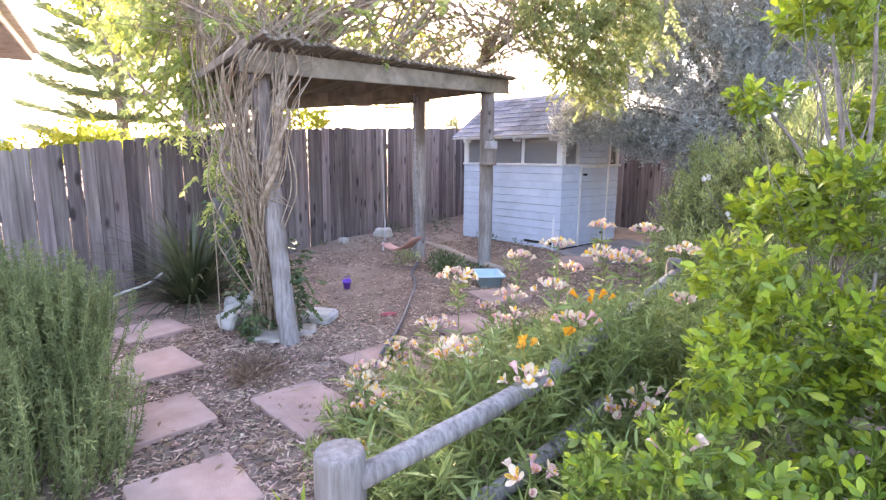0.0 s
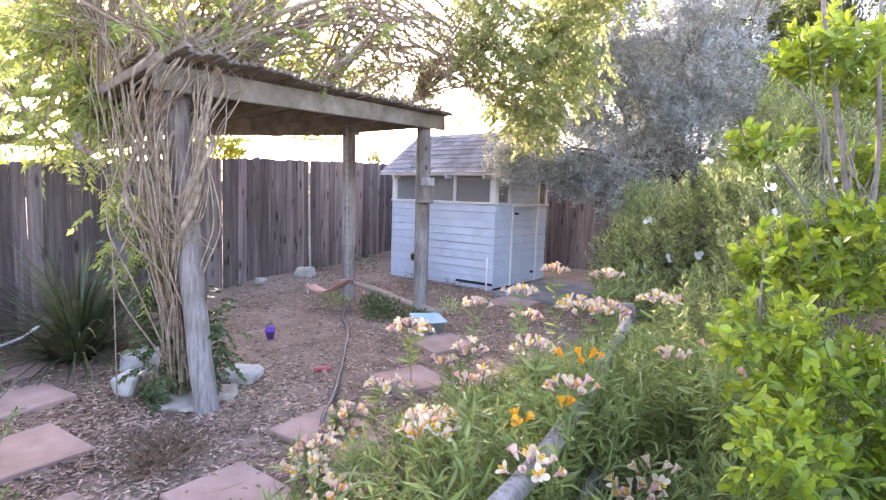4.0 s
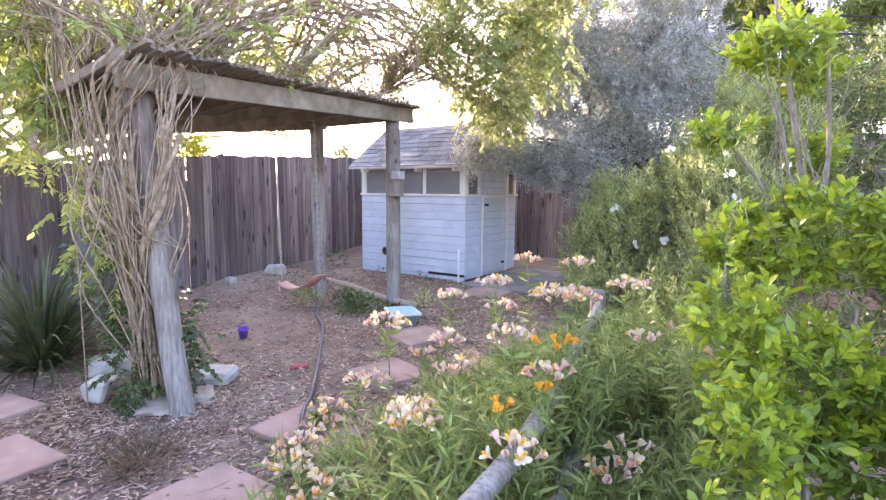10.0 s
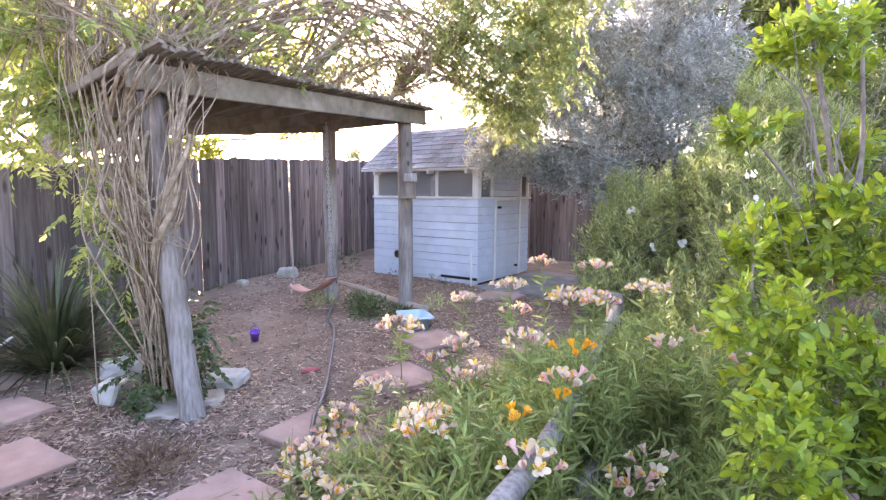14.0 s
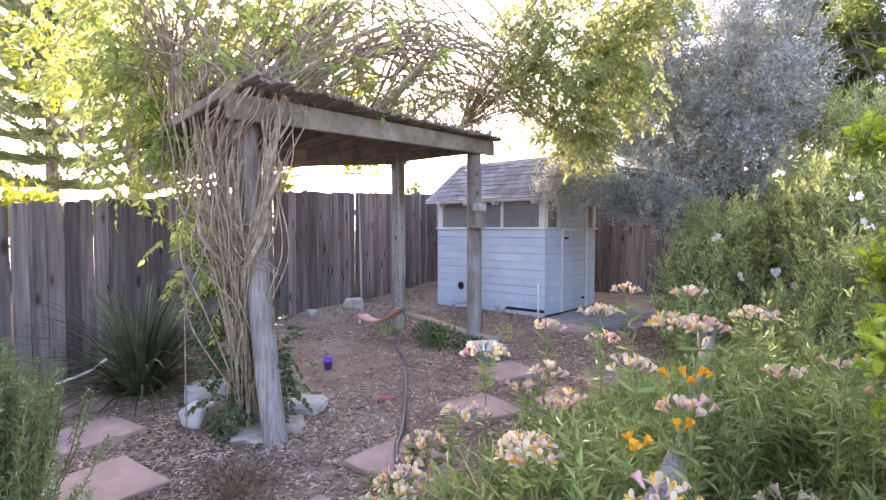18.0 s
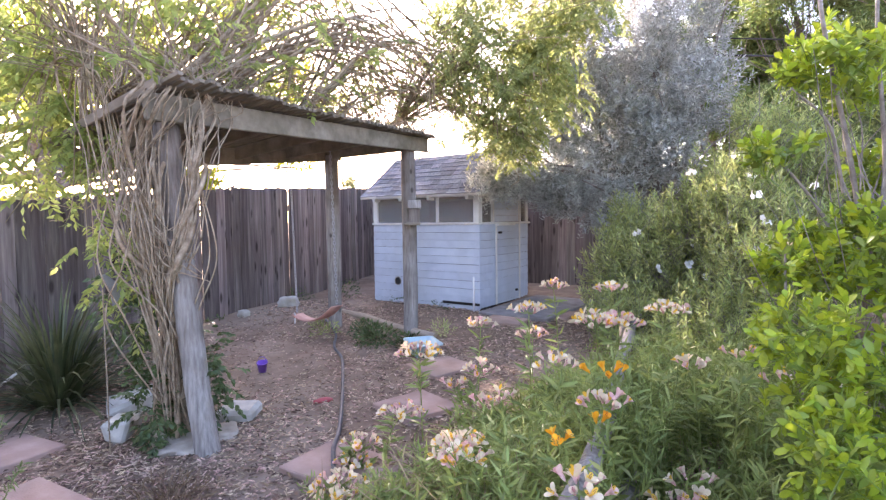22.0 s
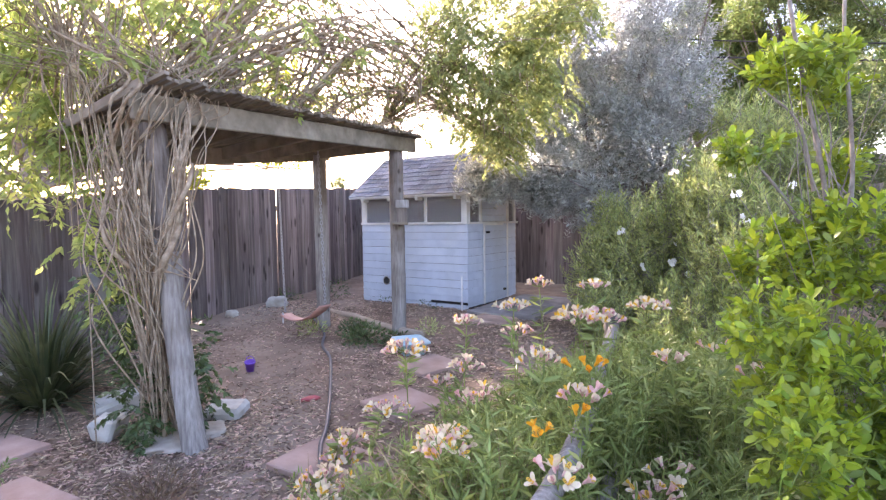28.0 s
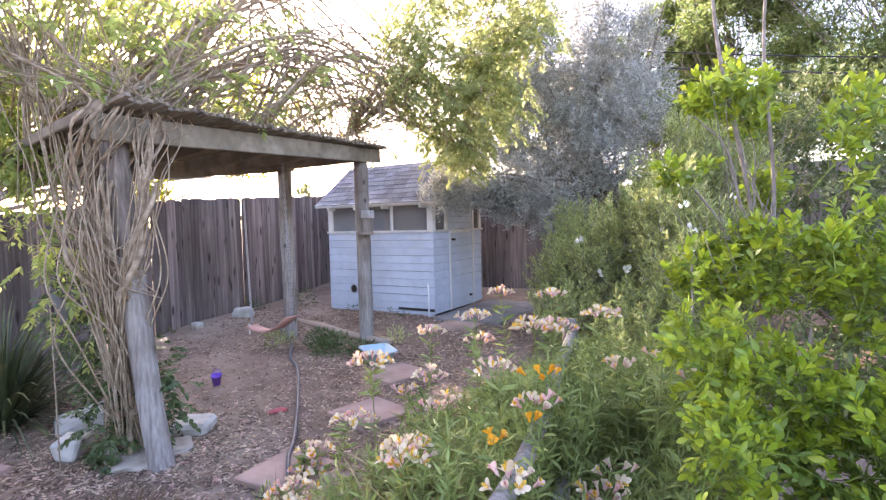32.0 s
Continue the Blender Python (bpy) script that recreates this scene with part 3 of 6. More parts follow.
def build_shed():
    rng = random.Random(21)
    ex = (SH_C - SH_L).normalized()
    w, dep = (SH_C - SH_L).length, (SH_R - SH_C).length
    ang = math.degrees(math.atan2(ex.y, ex.x))
    root = thing("garden_shed", "small blue-grey clapboard garden shed with white-framed windows and shingle roof", "shed", (SH_L.x, SH_L.y, 0.0), rz=ang)
    z0, zb, zt = 0.10, 1.30, 1.72
    M_in = mat("dusty_interior_wall", [(0.24, 0.225, 0.22), (0.34, 0.32, 0.31)], 4, 0.9, 0.1)
    part("floor_frame", box(w - 0.02, dep - 0.02, 0.1, 0.004, at=(w / 2, dep / 2, 0.1)), M_post, root, "dark timber base")
    # near-black cores stand in for the shade lines between the clapboards
    for name, sx, sy, x, y in (("joint_shade_core", w - 0.03, 0.03, w / 2, 0.025), ("joint_shade_core", w - 0.03, 0.03, w / 2, dep - 0.025), ("joint_shade_core", 0.03, dep - 0.1, 0.025, dep / 2), ("joint_shade_core", 0.03, dep - 0.1, w - 0.025, dep / 2)):
        part(name, box(sx, sy, zb - z0 - 0.02, at=(x, y, (zb + z0) / 2)), M_hole, root)
    # clapboards
    rows = 11
    h = (zb - z0) / rows
    def clap(length):
        bm = bmesh.new()
        o = [(0.0, 0.0), (-0.011, 0.0), (-0.015, 0.004), (-0.007, h * 0.97), (0.0, h * 0.97)]
        l = [bm.verts.new((0, y, z)) for y, z in o]
        r = [bm.verts.new((length, y, z)) for y, z in o]
        bm.faces.new(l[::-1]); bm.faces.new(r)
        for k in range(5):
            bm.faces.new((l[k], l[(k + 1) % 5], r[(k + 1) % 5], r[k]))
        bmesh.ops.recalc_face_normals(bm, faces=bm.faces)
        return bm
    for tag, length, place in (("front", w, lambda z: pose(0, 0.008, z)), ("side", dep, lambda z: pose(w - 0.008, 0, z, 0, 0, 90)), ("rear", dep, lambda z: pose(0.008, dep, z, 0, 0, -90))):
        src = None
        for k in range(rows):
            m = place(z0 + k * h) @ pose(0, 0, 0, rng.uniform(-0.3, 0.3), rng.uniform(-0.1, 0.1), 0)
            if src is None:
                src = part("clapboard", clap(length), M_siding, root)
                src.matrix_basis = m
            else:
                share("clapboard", src, root, m)
    # window band: corner posts, mullions, head and sill
    def trim(name, sx, sy, sz, x, y, z):
        part(name, box(sx, sy, sz, 0.004, at=(x, y, z)), M_white, root)
    trim("sill", w + 0.02, 0.06, 0.03, w / 2, 0.0, zb + 0.012)
    trim("head_trim", w + 0.02, 0.05, 0.05, w / 2, 0.0, zt - 0.02)
    for x in (0.045, w - 0.045):
        trim("corner_post", 0.09, 0.09, zt - zb - 0.04, x, 0.035, (zb + zt) / 2)
    frame_ob = part("window_frame", box(0.04, 0.04, zt - zb - 0.06, 0.004, at=(w * 0.635, 0.01, (zb + zt) / 2)), M_white, root)
    trim("sill", 0.06, dep, 0.03, w, dep / 2 + 0.03, zb + 0.012)
    for y in (0.36, dep - 0.28, dep - 0.04):
        trim("mullion", 0.05, 0.05, zt - zb - 0.06, w - 0.01, y, (zb + zt) / 2)
    trim("head_trim", 0.05, dep, 0.05, w, dep / 2 + 0.03, zt - 0.02)
    trim("head_trim", w, 0.05, 0.05, w / 2, dep, zt - 0.02)
    part("rear_panel", box(w, 0.02, zt - zb, at=(w / 2, dep - 0.01, (zb + zt) / 2)), M_in, root)
    part("side_panel", box(0.02, dep - 0.1, zt - zb, at=(0.02, dep / 2, (zb + zt) / 2)), M_siding, root)
    part("ceiling_board", box(w - 0.1, dep - 0.1, 0.012, at=(w / 2, dep / 2, zt + 0.01)), M_in, root)
    # boards in the upper half of the side door
    for k in range(4):
        part("door_board", box(0.016, dep - 0.70, 0.086, 0.004, at=(w - 0.012 + 0.002 * (k % 2), dep / 2 + 0.04, zb + 0.075 + 0.09 * k)), M_siding, root)
    for x in (0.12, w * 0.33, w * 0.6, w - 0.12):
        part("rafter_tail", box(0.045, 0.13, 0.05, 0.004, at=(x, -0.065, zt - 0.06)), M_white, root)
    # glass
    g = bpy.data.materials.new("window_glass")
    g.use_nodes = True
    gb = g.node_tree.nodes["Principled BSDF"]
    gb.inputs["Roughness"].default_value, gb.inputs["Transmission Weight"].default_value, gb.inputs["IOR"].default_value = 0.08, 0.74, 1.45
    gb.inputs["Base Color"].default_value = (0.62, 0.62, 0.62, 1)
    for x0, x1 in ((0.09, w * 0.635 - 0.02), (w * 0.635 + 0.02, w - 0.09)):
        p = part("pane", box(x1 - x0, 0.004, zt - zb - 0.07, at=((x0 + x1) / 2, 0.014, (zb + zt) / 2 - 0.006)), g, frame_ob)
        p.visible_shadow = False
    for y0, y1 in ((0.08, 0.335), (dep - 0.255, dep - 0.065)):
        p = part("pane", box(0.004, y1 - y0, zt - zb - 0.07, at=(w - 0.016, (y0 + y1) / 2, (zb + zt) / 2 - 0.006)), g, frame_ob)
        p.visible_shadow = False
    # door on the side: frame strips
    for y in (0.42, dep - 0.32):
        part("door_trim", box(0.016, 0.035, zb - z0 - 0.02, 0.003, at=(w + 0.022, y, (zb + z0) / 2 + 0.01)), M_white, root)
    part("vent_hole", tube([(0.47, -0.012, 0.47), (0.47, 0.03, 0.47)], 0.052, 16), M_hole, root, "dark round vent hole")
    part("vent_ring", ring_bm(0.058, 0.007, 20), M_post, root).matrix_basis = pose(0.47, -0.012, 0.47, 90)
    # a solid dark strip painted as the shade of a gap, no opening
    part("gap_shade_strip", box(0.6, 0.012, 0.035, 0.002, at=(1.58, -0.018, 0.225)), M_hole, root, "dark strip standing for the shade in a gap under the lowest board")
    part("skirt_board", box(0.62, 0.02, 0.09, 0.004, at=(1.57, -0.016, 0.155)), M_siding, root)
    part("base_board", box(0.03, dep, 0.09, 0.004, at=(w + 0.02, dep / 2, 0.13)), M_hole, root, "dark base board")
    bar = part("door_bar", box(0.03, 0.52, 0.03, 0.004, at=(w + 0.05, 0.66, zb - 0.01)), M_white, root)
    part("latch", box(0.03, 0.07, 0.03, 0.004, at=(w + 0.04, 0.5, zb - 0.12)), M_hole, bar)
    part("latch", box(0.03, 0.05, 0.03, 0.004, at=(w + 0.04, dep - 0.45, 0.32)), M_hole, bar)
    # roof: gable with shingles
    ov, rise = 0.14, 0.63
    e0, e1, f0, f1 = -ov, w + ov, -ov, dep + ov
    ry = dep / 2
    r0, r1 = e0 + 0.01, e1 - 0.01
    def deck():
        bm = bmesh.new()
        c = [bm.verts.new(v) for v in ((e0, f0, zt), (e1, f0, zt), (e1, f1, zt), (e0, f1, zt), (r0, ry, zt + rise), (r1, ry, zt + rise))]
        for f in ((0, 1, 5, 4), (1, 2, 5), (2, 3, 4, 5), (3, 0, 4), (3, 2, 1, 0)):
            bm.faces.new([c[k] for k in f])
        return bm
    part("roof_deck", deck(), M_shingle, root)
    trim("fascia", e1 - e0, 0.02, 0.05, w / 2, f0 + 0.01, zt - 0.012)
    trim("fascia", 0.02, f1 - f0, 0.05, e1 - 0.01, dep / 2, zt - 0.012)
    slope = Vector((0, ry - f0, rise))
    n = 9
    for k in range(n):
        a, b = k / n, (k + 1.35) / n
        xa, xb = e0 + (r0 - e0) * a, e1 + (r1 - e1) * a
        x = xa - rng.uniform(0, 0.12)
        while x < xb:
            sw = rng.uniform(0.13, 0.24)
            l, r = max(x, xa), min(x + sw - 0.004, xb)
            if r - l > 0.03:
                bm = bmesh.new()
                lift = 0.006 + rng.uniform(0, 0.006)
                nrm = Vector((0, -rise, ry - f0)).normalized()
                low = Vector((0, f0, zt)) + slope * a + nrm * lift - slope * 0.012 * rng.uniform(0, 1.6)
                up = Vector((0, f0, zt)) + slope * min(b, 1.0) + nrm * 0.002
                ul, ur = max(l, e0 + (r0 - e0) * min(b, 1)), min(r, e1 + (r1 - e1) * min(b, 1))
                if ur < ul:
                    ul = ur = (ul + ur) / 2
                vs = [bm.verts.new(Vector((xx, 0, 0)) + v) for xx, v in ((l, low), (r, low), (ur, up), (ul, up))]
                vs2 = [bm.verts.new(v.co - nrm * 0.006) for v in vs]
                bm.faces.new(vs)
                for s in range(4):
                    bm.faces.new((vs[s], vs2[s], vs2[(s + 1) % 4], vs[(s + 1) % 4]))
                part("shingle", bm, M_shingle, root)
            x += sw
    return root


build_shed()


# ---- plants ----
def spline(ctrl, n=16):
    """A smooth line through control points (Catmull-Rom)."""
    c = np.asarray(ctrl, float)
    c = np.vstack([2 * c[0] - c[1], c, 2 * c[-1] - c[-2]])
    out = []
    for k in range(1, len(c) - 2):
        t = np.linspace(0, 1, n, endpoint=k == len(c) - 3)[:, None]
        p0, p1, p2, p3 = c[k - 1], c[k], c[k + 1], c[k + 2]
        out.append(0.5 * (2 * p1 + (p2 - p0) * t + (2 * p0 - 5 * p1 + 4 * p2 - p3) * t ** 2 + (3 * p1 - p0 - 3 * p2 + p3) * t ** 3))
    return np.concatenate(out)


def limb(name, lines, material, parent, sides=6, stuff=False):
    v, f = tubes_np(lines, sides)
    ob = arrays(name, v, f, material, parent, smooth=True)
    if stuff:
        ob["kind"] = "stuff"
    return ob


def foliage(name, v, f, material, parent):
    ob = arrays(name, v, f, material, parent, smooth=True)
    ob["kind"] = "stuff"
    return ob


def blob_points(blobs, count, rng, shell):
    vol = np.array([b[1][0] * b[1][1] * b[1][2] for b in blobs]) ** 0.7
    pick = rng.choice(len(blobs), count, p=vol / vol.sum())
    cen, rad = np.array([b[0] for b in blobs], float)[pick], np.array([b[1] for b in blobs], float)[pick]
    d = rng.normal(size=(count, 3))
    d /= np.linalg.norm(d, axis=1, keepdims=True)
    r = shell + (1 - shell) * rng.random(count) ** 0.6
    lump = 1 + 0.2 * np.sin(d[:, 0] * 7 + pick) * np.cos(d[:, 1] * 6 + 2 * pick) * np.cos(d[:, 2] * 5)
    return cen + d * rad * (r * lump)[:, None], d


def shoots(blobs, count, per, leaf, spread, rng, shell=0.3, up=0.5, stem_len=0.12, jitter=0.35, gather=1.0):
    """Leafy shoots: places on count shoots that end in the blobs, per leaves spiralling along each. Returns bases, ways, stems."""
    tip, d = blob_points(blobs, count, rng, shell)
    way = d * 0.6 + rng.normal(size=(count, 3)) * jitter
    way[:, 2] += up
    way /= np.linalg.norm(way, axis=1, keepdims=True)
    a = np.cross(way, rng.normal(size=(count, 3)))
    a /= np.linalg.norm(a, axis=1, keepdims=True) + 1e-9
    b = np.cross(way, a)
    L = stem_len * rng.uniform(0.6, 1.3, count)
    k = np.arange(per)
    u = ((k + 0.5) / per) ** gather
    ang = k * 2.4
    base = tip[:, None] + way[:, None] * (L[:, None] * (u[None] - 1))[..., None]
    out = np.cos(ang)[None, :, None] * a[:, None] + np.sin(ang)[None, :, None] * b[:, None]
    w = out * spread + way[:, None] * (0.45 + 0.9 * u[None, :, None]) + rng.normal(size=(count, per, 3)) * 0.15
    stems = [(np.stack([tip[i] - way[i] * L[i] * 1.6, tip[i] - way[i] * L[i] * 0.7, tip[i]]), [0.0022, 0.0018, 0.001]) for i in range(count)]
    return base.reshape(-1, 3), w.reshape(-1, 3), stems


def shrub(name, label, base, blobs, count, per, leaf, lmat, seed, limbs=14, r0=0.02, wood=None, category="shrub", spread=0.8, shell=0.3, up=0.5, stem_len=0.12, rows=1, curl=0.2, normal_up=0.4, trunks=()):
    root = thing(name, label, category)
    rng = np.random.default_rng(seed)
    for line, rad in trunks:
        pts = spline(line, 8)
        limb("trunk" if category == "tree" else "stem", [(pts, np.linspace(rad, rad * 0.4, len(pts)))], wood or M_trunk, root, 8)
    lines = []
    for _ in range(limbs):
        c, rad = blobs[rng.integers(len(blobs))]
        end = np.array(c) + rng.normal(size=3) * np.array(rad) * 0.5
        s = np.array(base) + rng.normal(size=3) * 0.05 * np.array([1, 1, 0])
        mid = (s + end) / 2 + rng.normal(size=3) * 0.1 * np.linalg.norm(end - s)
        pts = spline([s, mid, end], 6)
        lines.append((pts, np.linspace(r0, r0 * 0.25, len(pts)) * rng.uniform(0.5, 1.1)))
    limb("branchwork", lines, wood or M_trunk, root, 6, True)
    pos, way, stems = shoots(blobs, count, per, leaf, spread, rng, shell, up, stem_len)
    L = leaf[0] * rng.uniform(0.6, 1.2, len(pos))
    v, f = leaves_np(pos, way, L, L * leaf[1], rng, curl, normal_up, rows)
    foliage("foliage", v, f, lmat, root)
    if len(stems) < 4000:
        limb("twigwork", stems, wood or M_trunk, root, 3, True)
    return root


# ---- trees and shrubs round the garden ----
# balls at (-3.0, 8.3) and (-3.2, 7.5) are added to shade the back fence
GREY = [((-3.55, 6.35, 1.95), (0.45, 0.45, 0.42)), ((-3.8, 6.12, 1.86), (0.34, 0.28, 0.28)), ((-2.95, 7.0, 3.6), (0.6, 0.6, 0.6)), ((-3.50, 7.2, 3.4), (0.5, 0.5, 0.6)), ((-1.85, 7.6, 3.75), (0.6, 0.6, 0.55)), ((-1.6, 7.3, 2.9), (0.5, 0.6, 0.6)), ((-3.25, 6.9, 2.1), (0.7, 0.65, 0.6)), ((-2.75, 7.3, 2.6), (0.8, 0.7, 0.7)), ((-2.25, 7.5, 3.0), (0.7, 0.6, 0.7)), ((-3.55, 7.3, 2.75), (0.6, 0.6, 0.55)), ((-2.00, 7.2, 2.3), (0.6, 0.6, 0.6)),
        ((-2.35, 7.8, 3.6), (0.6, 0.6, 0.5)), ((-3.10, 6.8, 1.7), (0.5, 0.45, 0.35)), ((-3.35, 7.8, 3.3), (0.6, 0.6, 0.6)), ((-2.55, 6.9, 1.6), (0.5, 0.4, 0.5)), ((-3.0, 8.3, 2.2), (0.8, 0.5, 0.6)), ((-3.2, 7.5, 1.9), (0.6, 0.6, 0.4)),
        ((-3.75, 7.5, 4.05), (0.4, 0.4, 0.55)), ((-3.15, 7.6, 4.3), (0.45, 0.45, 0.5)), ((-2.45, 8.0, 4.3), (0.5, 0.45, 0.45)), ((-3.95, 7.4, 3.3), (0.4, 0.4, 0.5)), ((-3.95, 7.0, 2.5), (0.35, 0.35, 0.4))]
shrub("grey_leaved_tree", "tall silvery grey-leaved tree overhanging the shed roof", (-2.12, 8.05, 1.5), GREY,
      6200, 15, (0.074, 0.24), L_grey, 31, 44, 0.035, category="tree", shell=0.4, spread=1.0, up=0.5, stem_len=0.2, trunks=[([(-1.9, 8.3, 0), (-2.1, 8.1, 1.4), (-2.3, 7.6, 2.6), (-2.1, 7.6, 3.5)], 0.09), ([(-2.1, 8.1, 1.2), (-2.7, 7.7, 2.2), (-3.2, 7.5, 3.2), (-3.4, 7.5, 4.2)], 0.06)])
BUSH = [((-1.7, 5.9, 0.95), (0.6, 0.5, 0.7)), ((-2.0, 6.2, 1.3), (0.45, 0.4, 0.4)), ((-1.3, 5.8, 1.3), (0.5, 0.5, 0.55)), ((-2.1, 6.0, 0.75), (0.5, 0.4, 0.6)), ((-0.9, 5.6, 1.5), (0.45, 0.5, 0.5)), ((-0.6, 5.3, 1.0), (0.6, 0.6, 0.7)), ((-1.15, 6.2, 1.75), (0.35, 0.4, 0.4)), ((-0.75, 6.1, 2.05), (0.35, 0.4, 0.4)), ((-1.0, 5.0, 0.5), (0.6, 0.5, 0.5)), ((-1.8, 5.4, 0.5), (0.45, 0.4, 0.4)), ((-0.95, 6.3, 2.3), (0.22, 0.25, 0.3)), ((-0.35, 5.9, 1.9), (0.3, 0.3, 0.4))]
shrub("white_flowering_bush", "loose green feathery bush with small white flowers", (-1.2, 6.0, 0.1), BUSH,
      3100, 22, (0.064, 0.22), L_bush, 41, 70, 0.012, shell=0.45, up=1.0, stem_len=0.34, spread=0.8)
# the last two balls are added away from the hedge to cover sunlit ground
shrub("dark_hedge", "dark green dense hedge shrub at the back fence", (0.6, 7.2, 0.1),
      [((0.2, 7.0, 1.4), (1.0, 0.8, 1.2)), ((1.3, 6.2, 1.5), (1.1, 0.9, 1.4)), ((-0.7, 7.6, 1.9), (0.7, 0.6, 0.8)), ((0.9, 5.2, 1.0), (0.9, 0.9, 1.0)), ((-0.4, 7.5, 2.5), (0.6, 0.5, 0.4)), ((1.6, 4.2, 0.9), (0.7, 0.9, 0.9)), ((-0.6, 8.1, 2.3), (0.8, 0.6, 0.7)), ((0.3, 7.7, 2.2), (0.9, 0.7, 0.9)), ((1.3, 7.0, 2.3), (0.9, 0.7, 0.9)), ((0.5, 4.4, 0.45), (0.8, 0.6, 0.5)), ((0.0, 4.2, 0.35), (0.5, 0.5, 0.4))],
      4300, 10, (0.06, 0.42), L_hedge, 45, 30, 0.03, shell=0.4, spread=0.9, stem_len=0.15)

LIME = [((-0.27, 2.2, 0.72), (0.2, 0.22, 0.22)), ((-0.36, 2.45, 1.0), (0.23, 0.24, 0.22)), ((-0.2, 2.65, 0.75), (0.4, 0.35, 0.35)), ((-0.38, 2.85, 1.20), (0.24, 0.24, 0.18)), ((-0.1, 2.8, 1.25), (0.35, 0.3, 0.25)), ((-0.2, 1.85, 0.5), (0.32, 0.3, 0.25)), ((0.15, 2.5, 0.6), (0.45, 0.4, 0.45)),
        ((-0.5, 2.86, 1.62), (0.2, 0.18, 0.1)), ((-0.28, 2.9, 1.95), (0.18, 0.15, 0.15)), ((0.1, 2.95, 1.75), (0.15, 0.15, 0.3)), ((0.2, 2.9, 1.2), (0.35, 0.35, 0.4)), ((-0.40, 1.66, 0.52), (0.15, 0.16, 0.15)), ((0.05, 2.0, 0.35), (0.4, 0.35, 0.3)), ((-0.26, 1.45, 0.48), (0.18, 0.16, 0.12)), ((-0.02, 1.5, 0.5), (0.24, 0.2, 0.16)), ((0.15, 1.75, 0.4), (0.3, 0.25, 0.25)), ((-0.12, 2.05, 0.42), (0.22, 0.2, 0.14)), ((0.05, 2.15, 0.48), (0.25, 0.22, 0.14)), ((0.2, 2.35, 0.5), (0.25, 0.22, 0.18)), ((0.2, 2.6, 0.75), (0.25, 0.22, 0.25)), ((-0.24, 1.68, 0.42), (0.16, 0.14, 0.1)),
        ((-0.41, 2.94, 1.92), (0.18, 0.15, 0.12)), ((-0.25, 3.1, 1.87), (0.18, 0.16, 0.15)), ((-0.2, 3.1, 1.56), (0.17, 0.15, 0.13)), ((-0.3, 2.93, 1.32), (0.18, 0.16, 0.12)), ((-0.37, 3.1, 2.05), (0.16, 0.13, 0.14))]


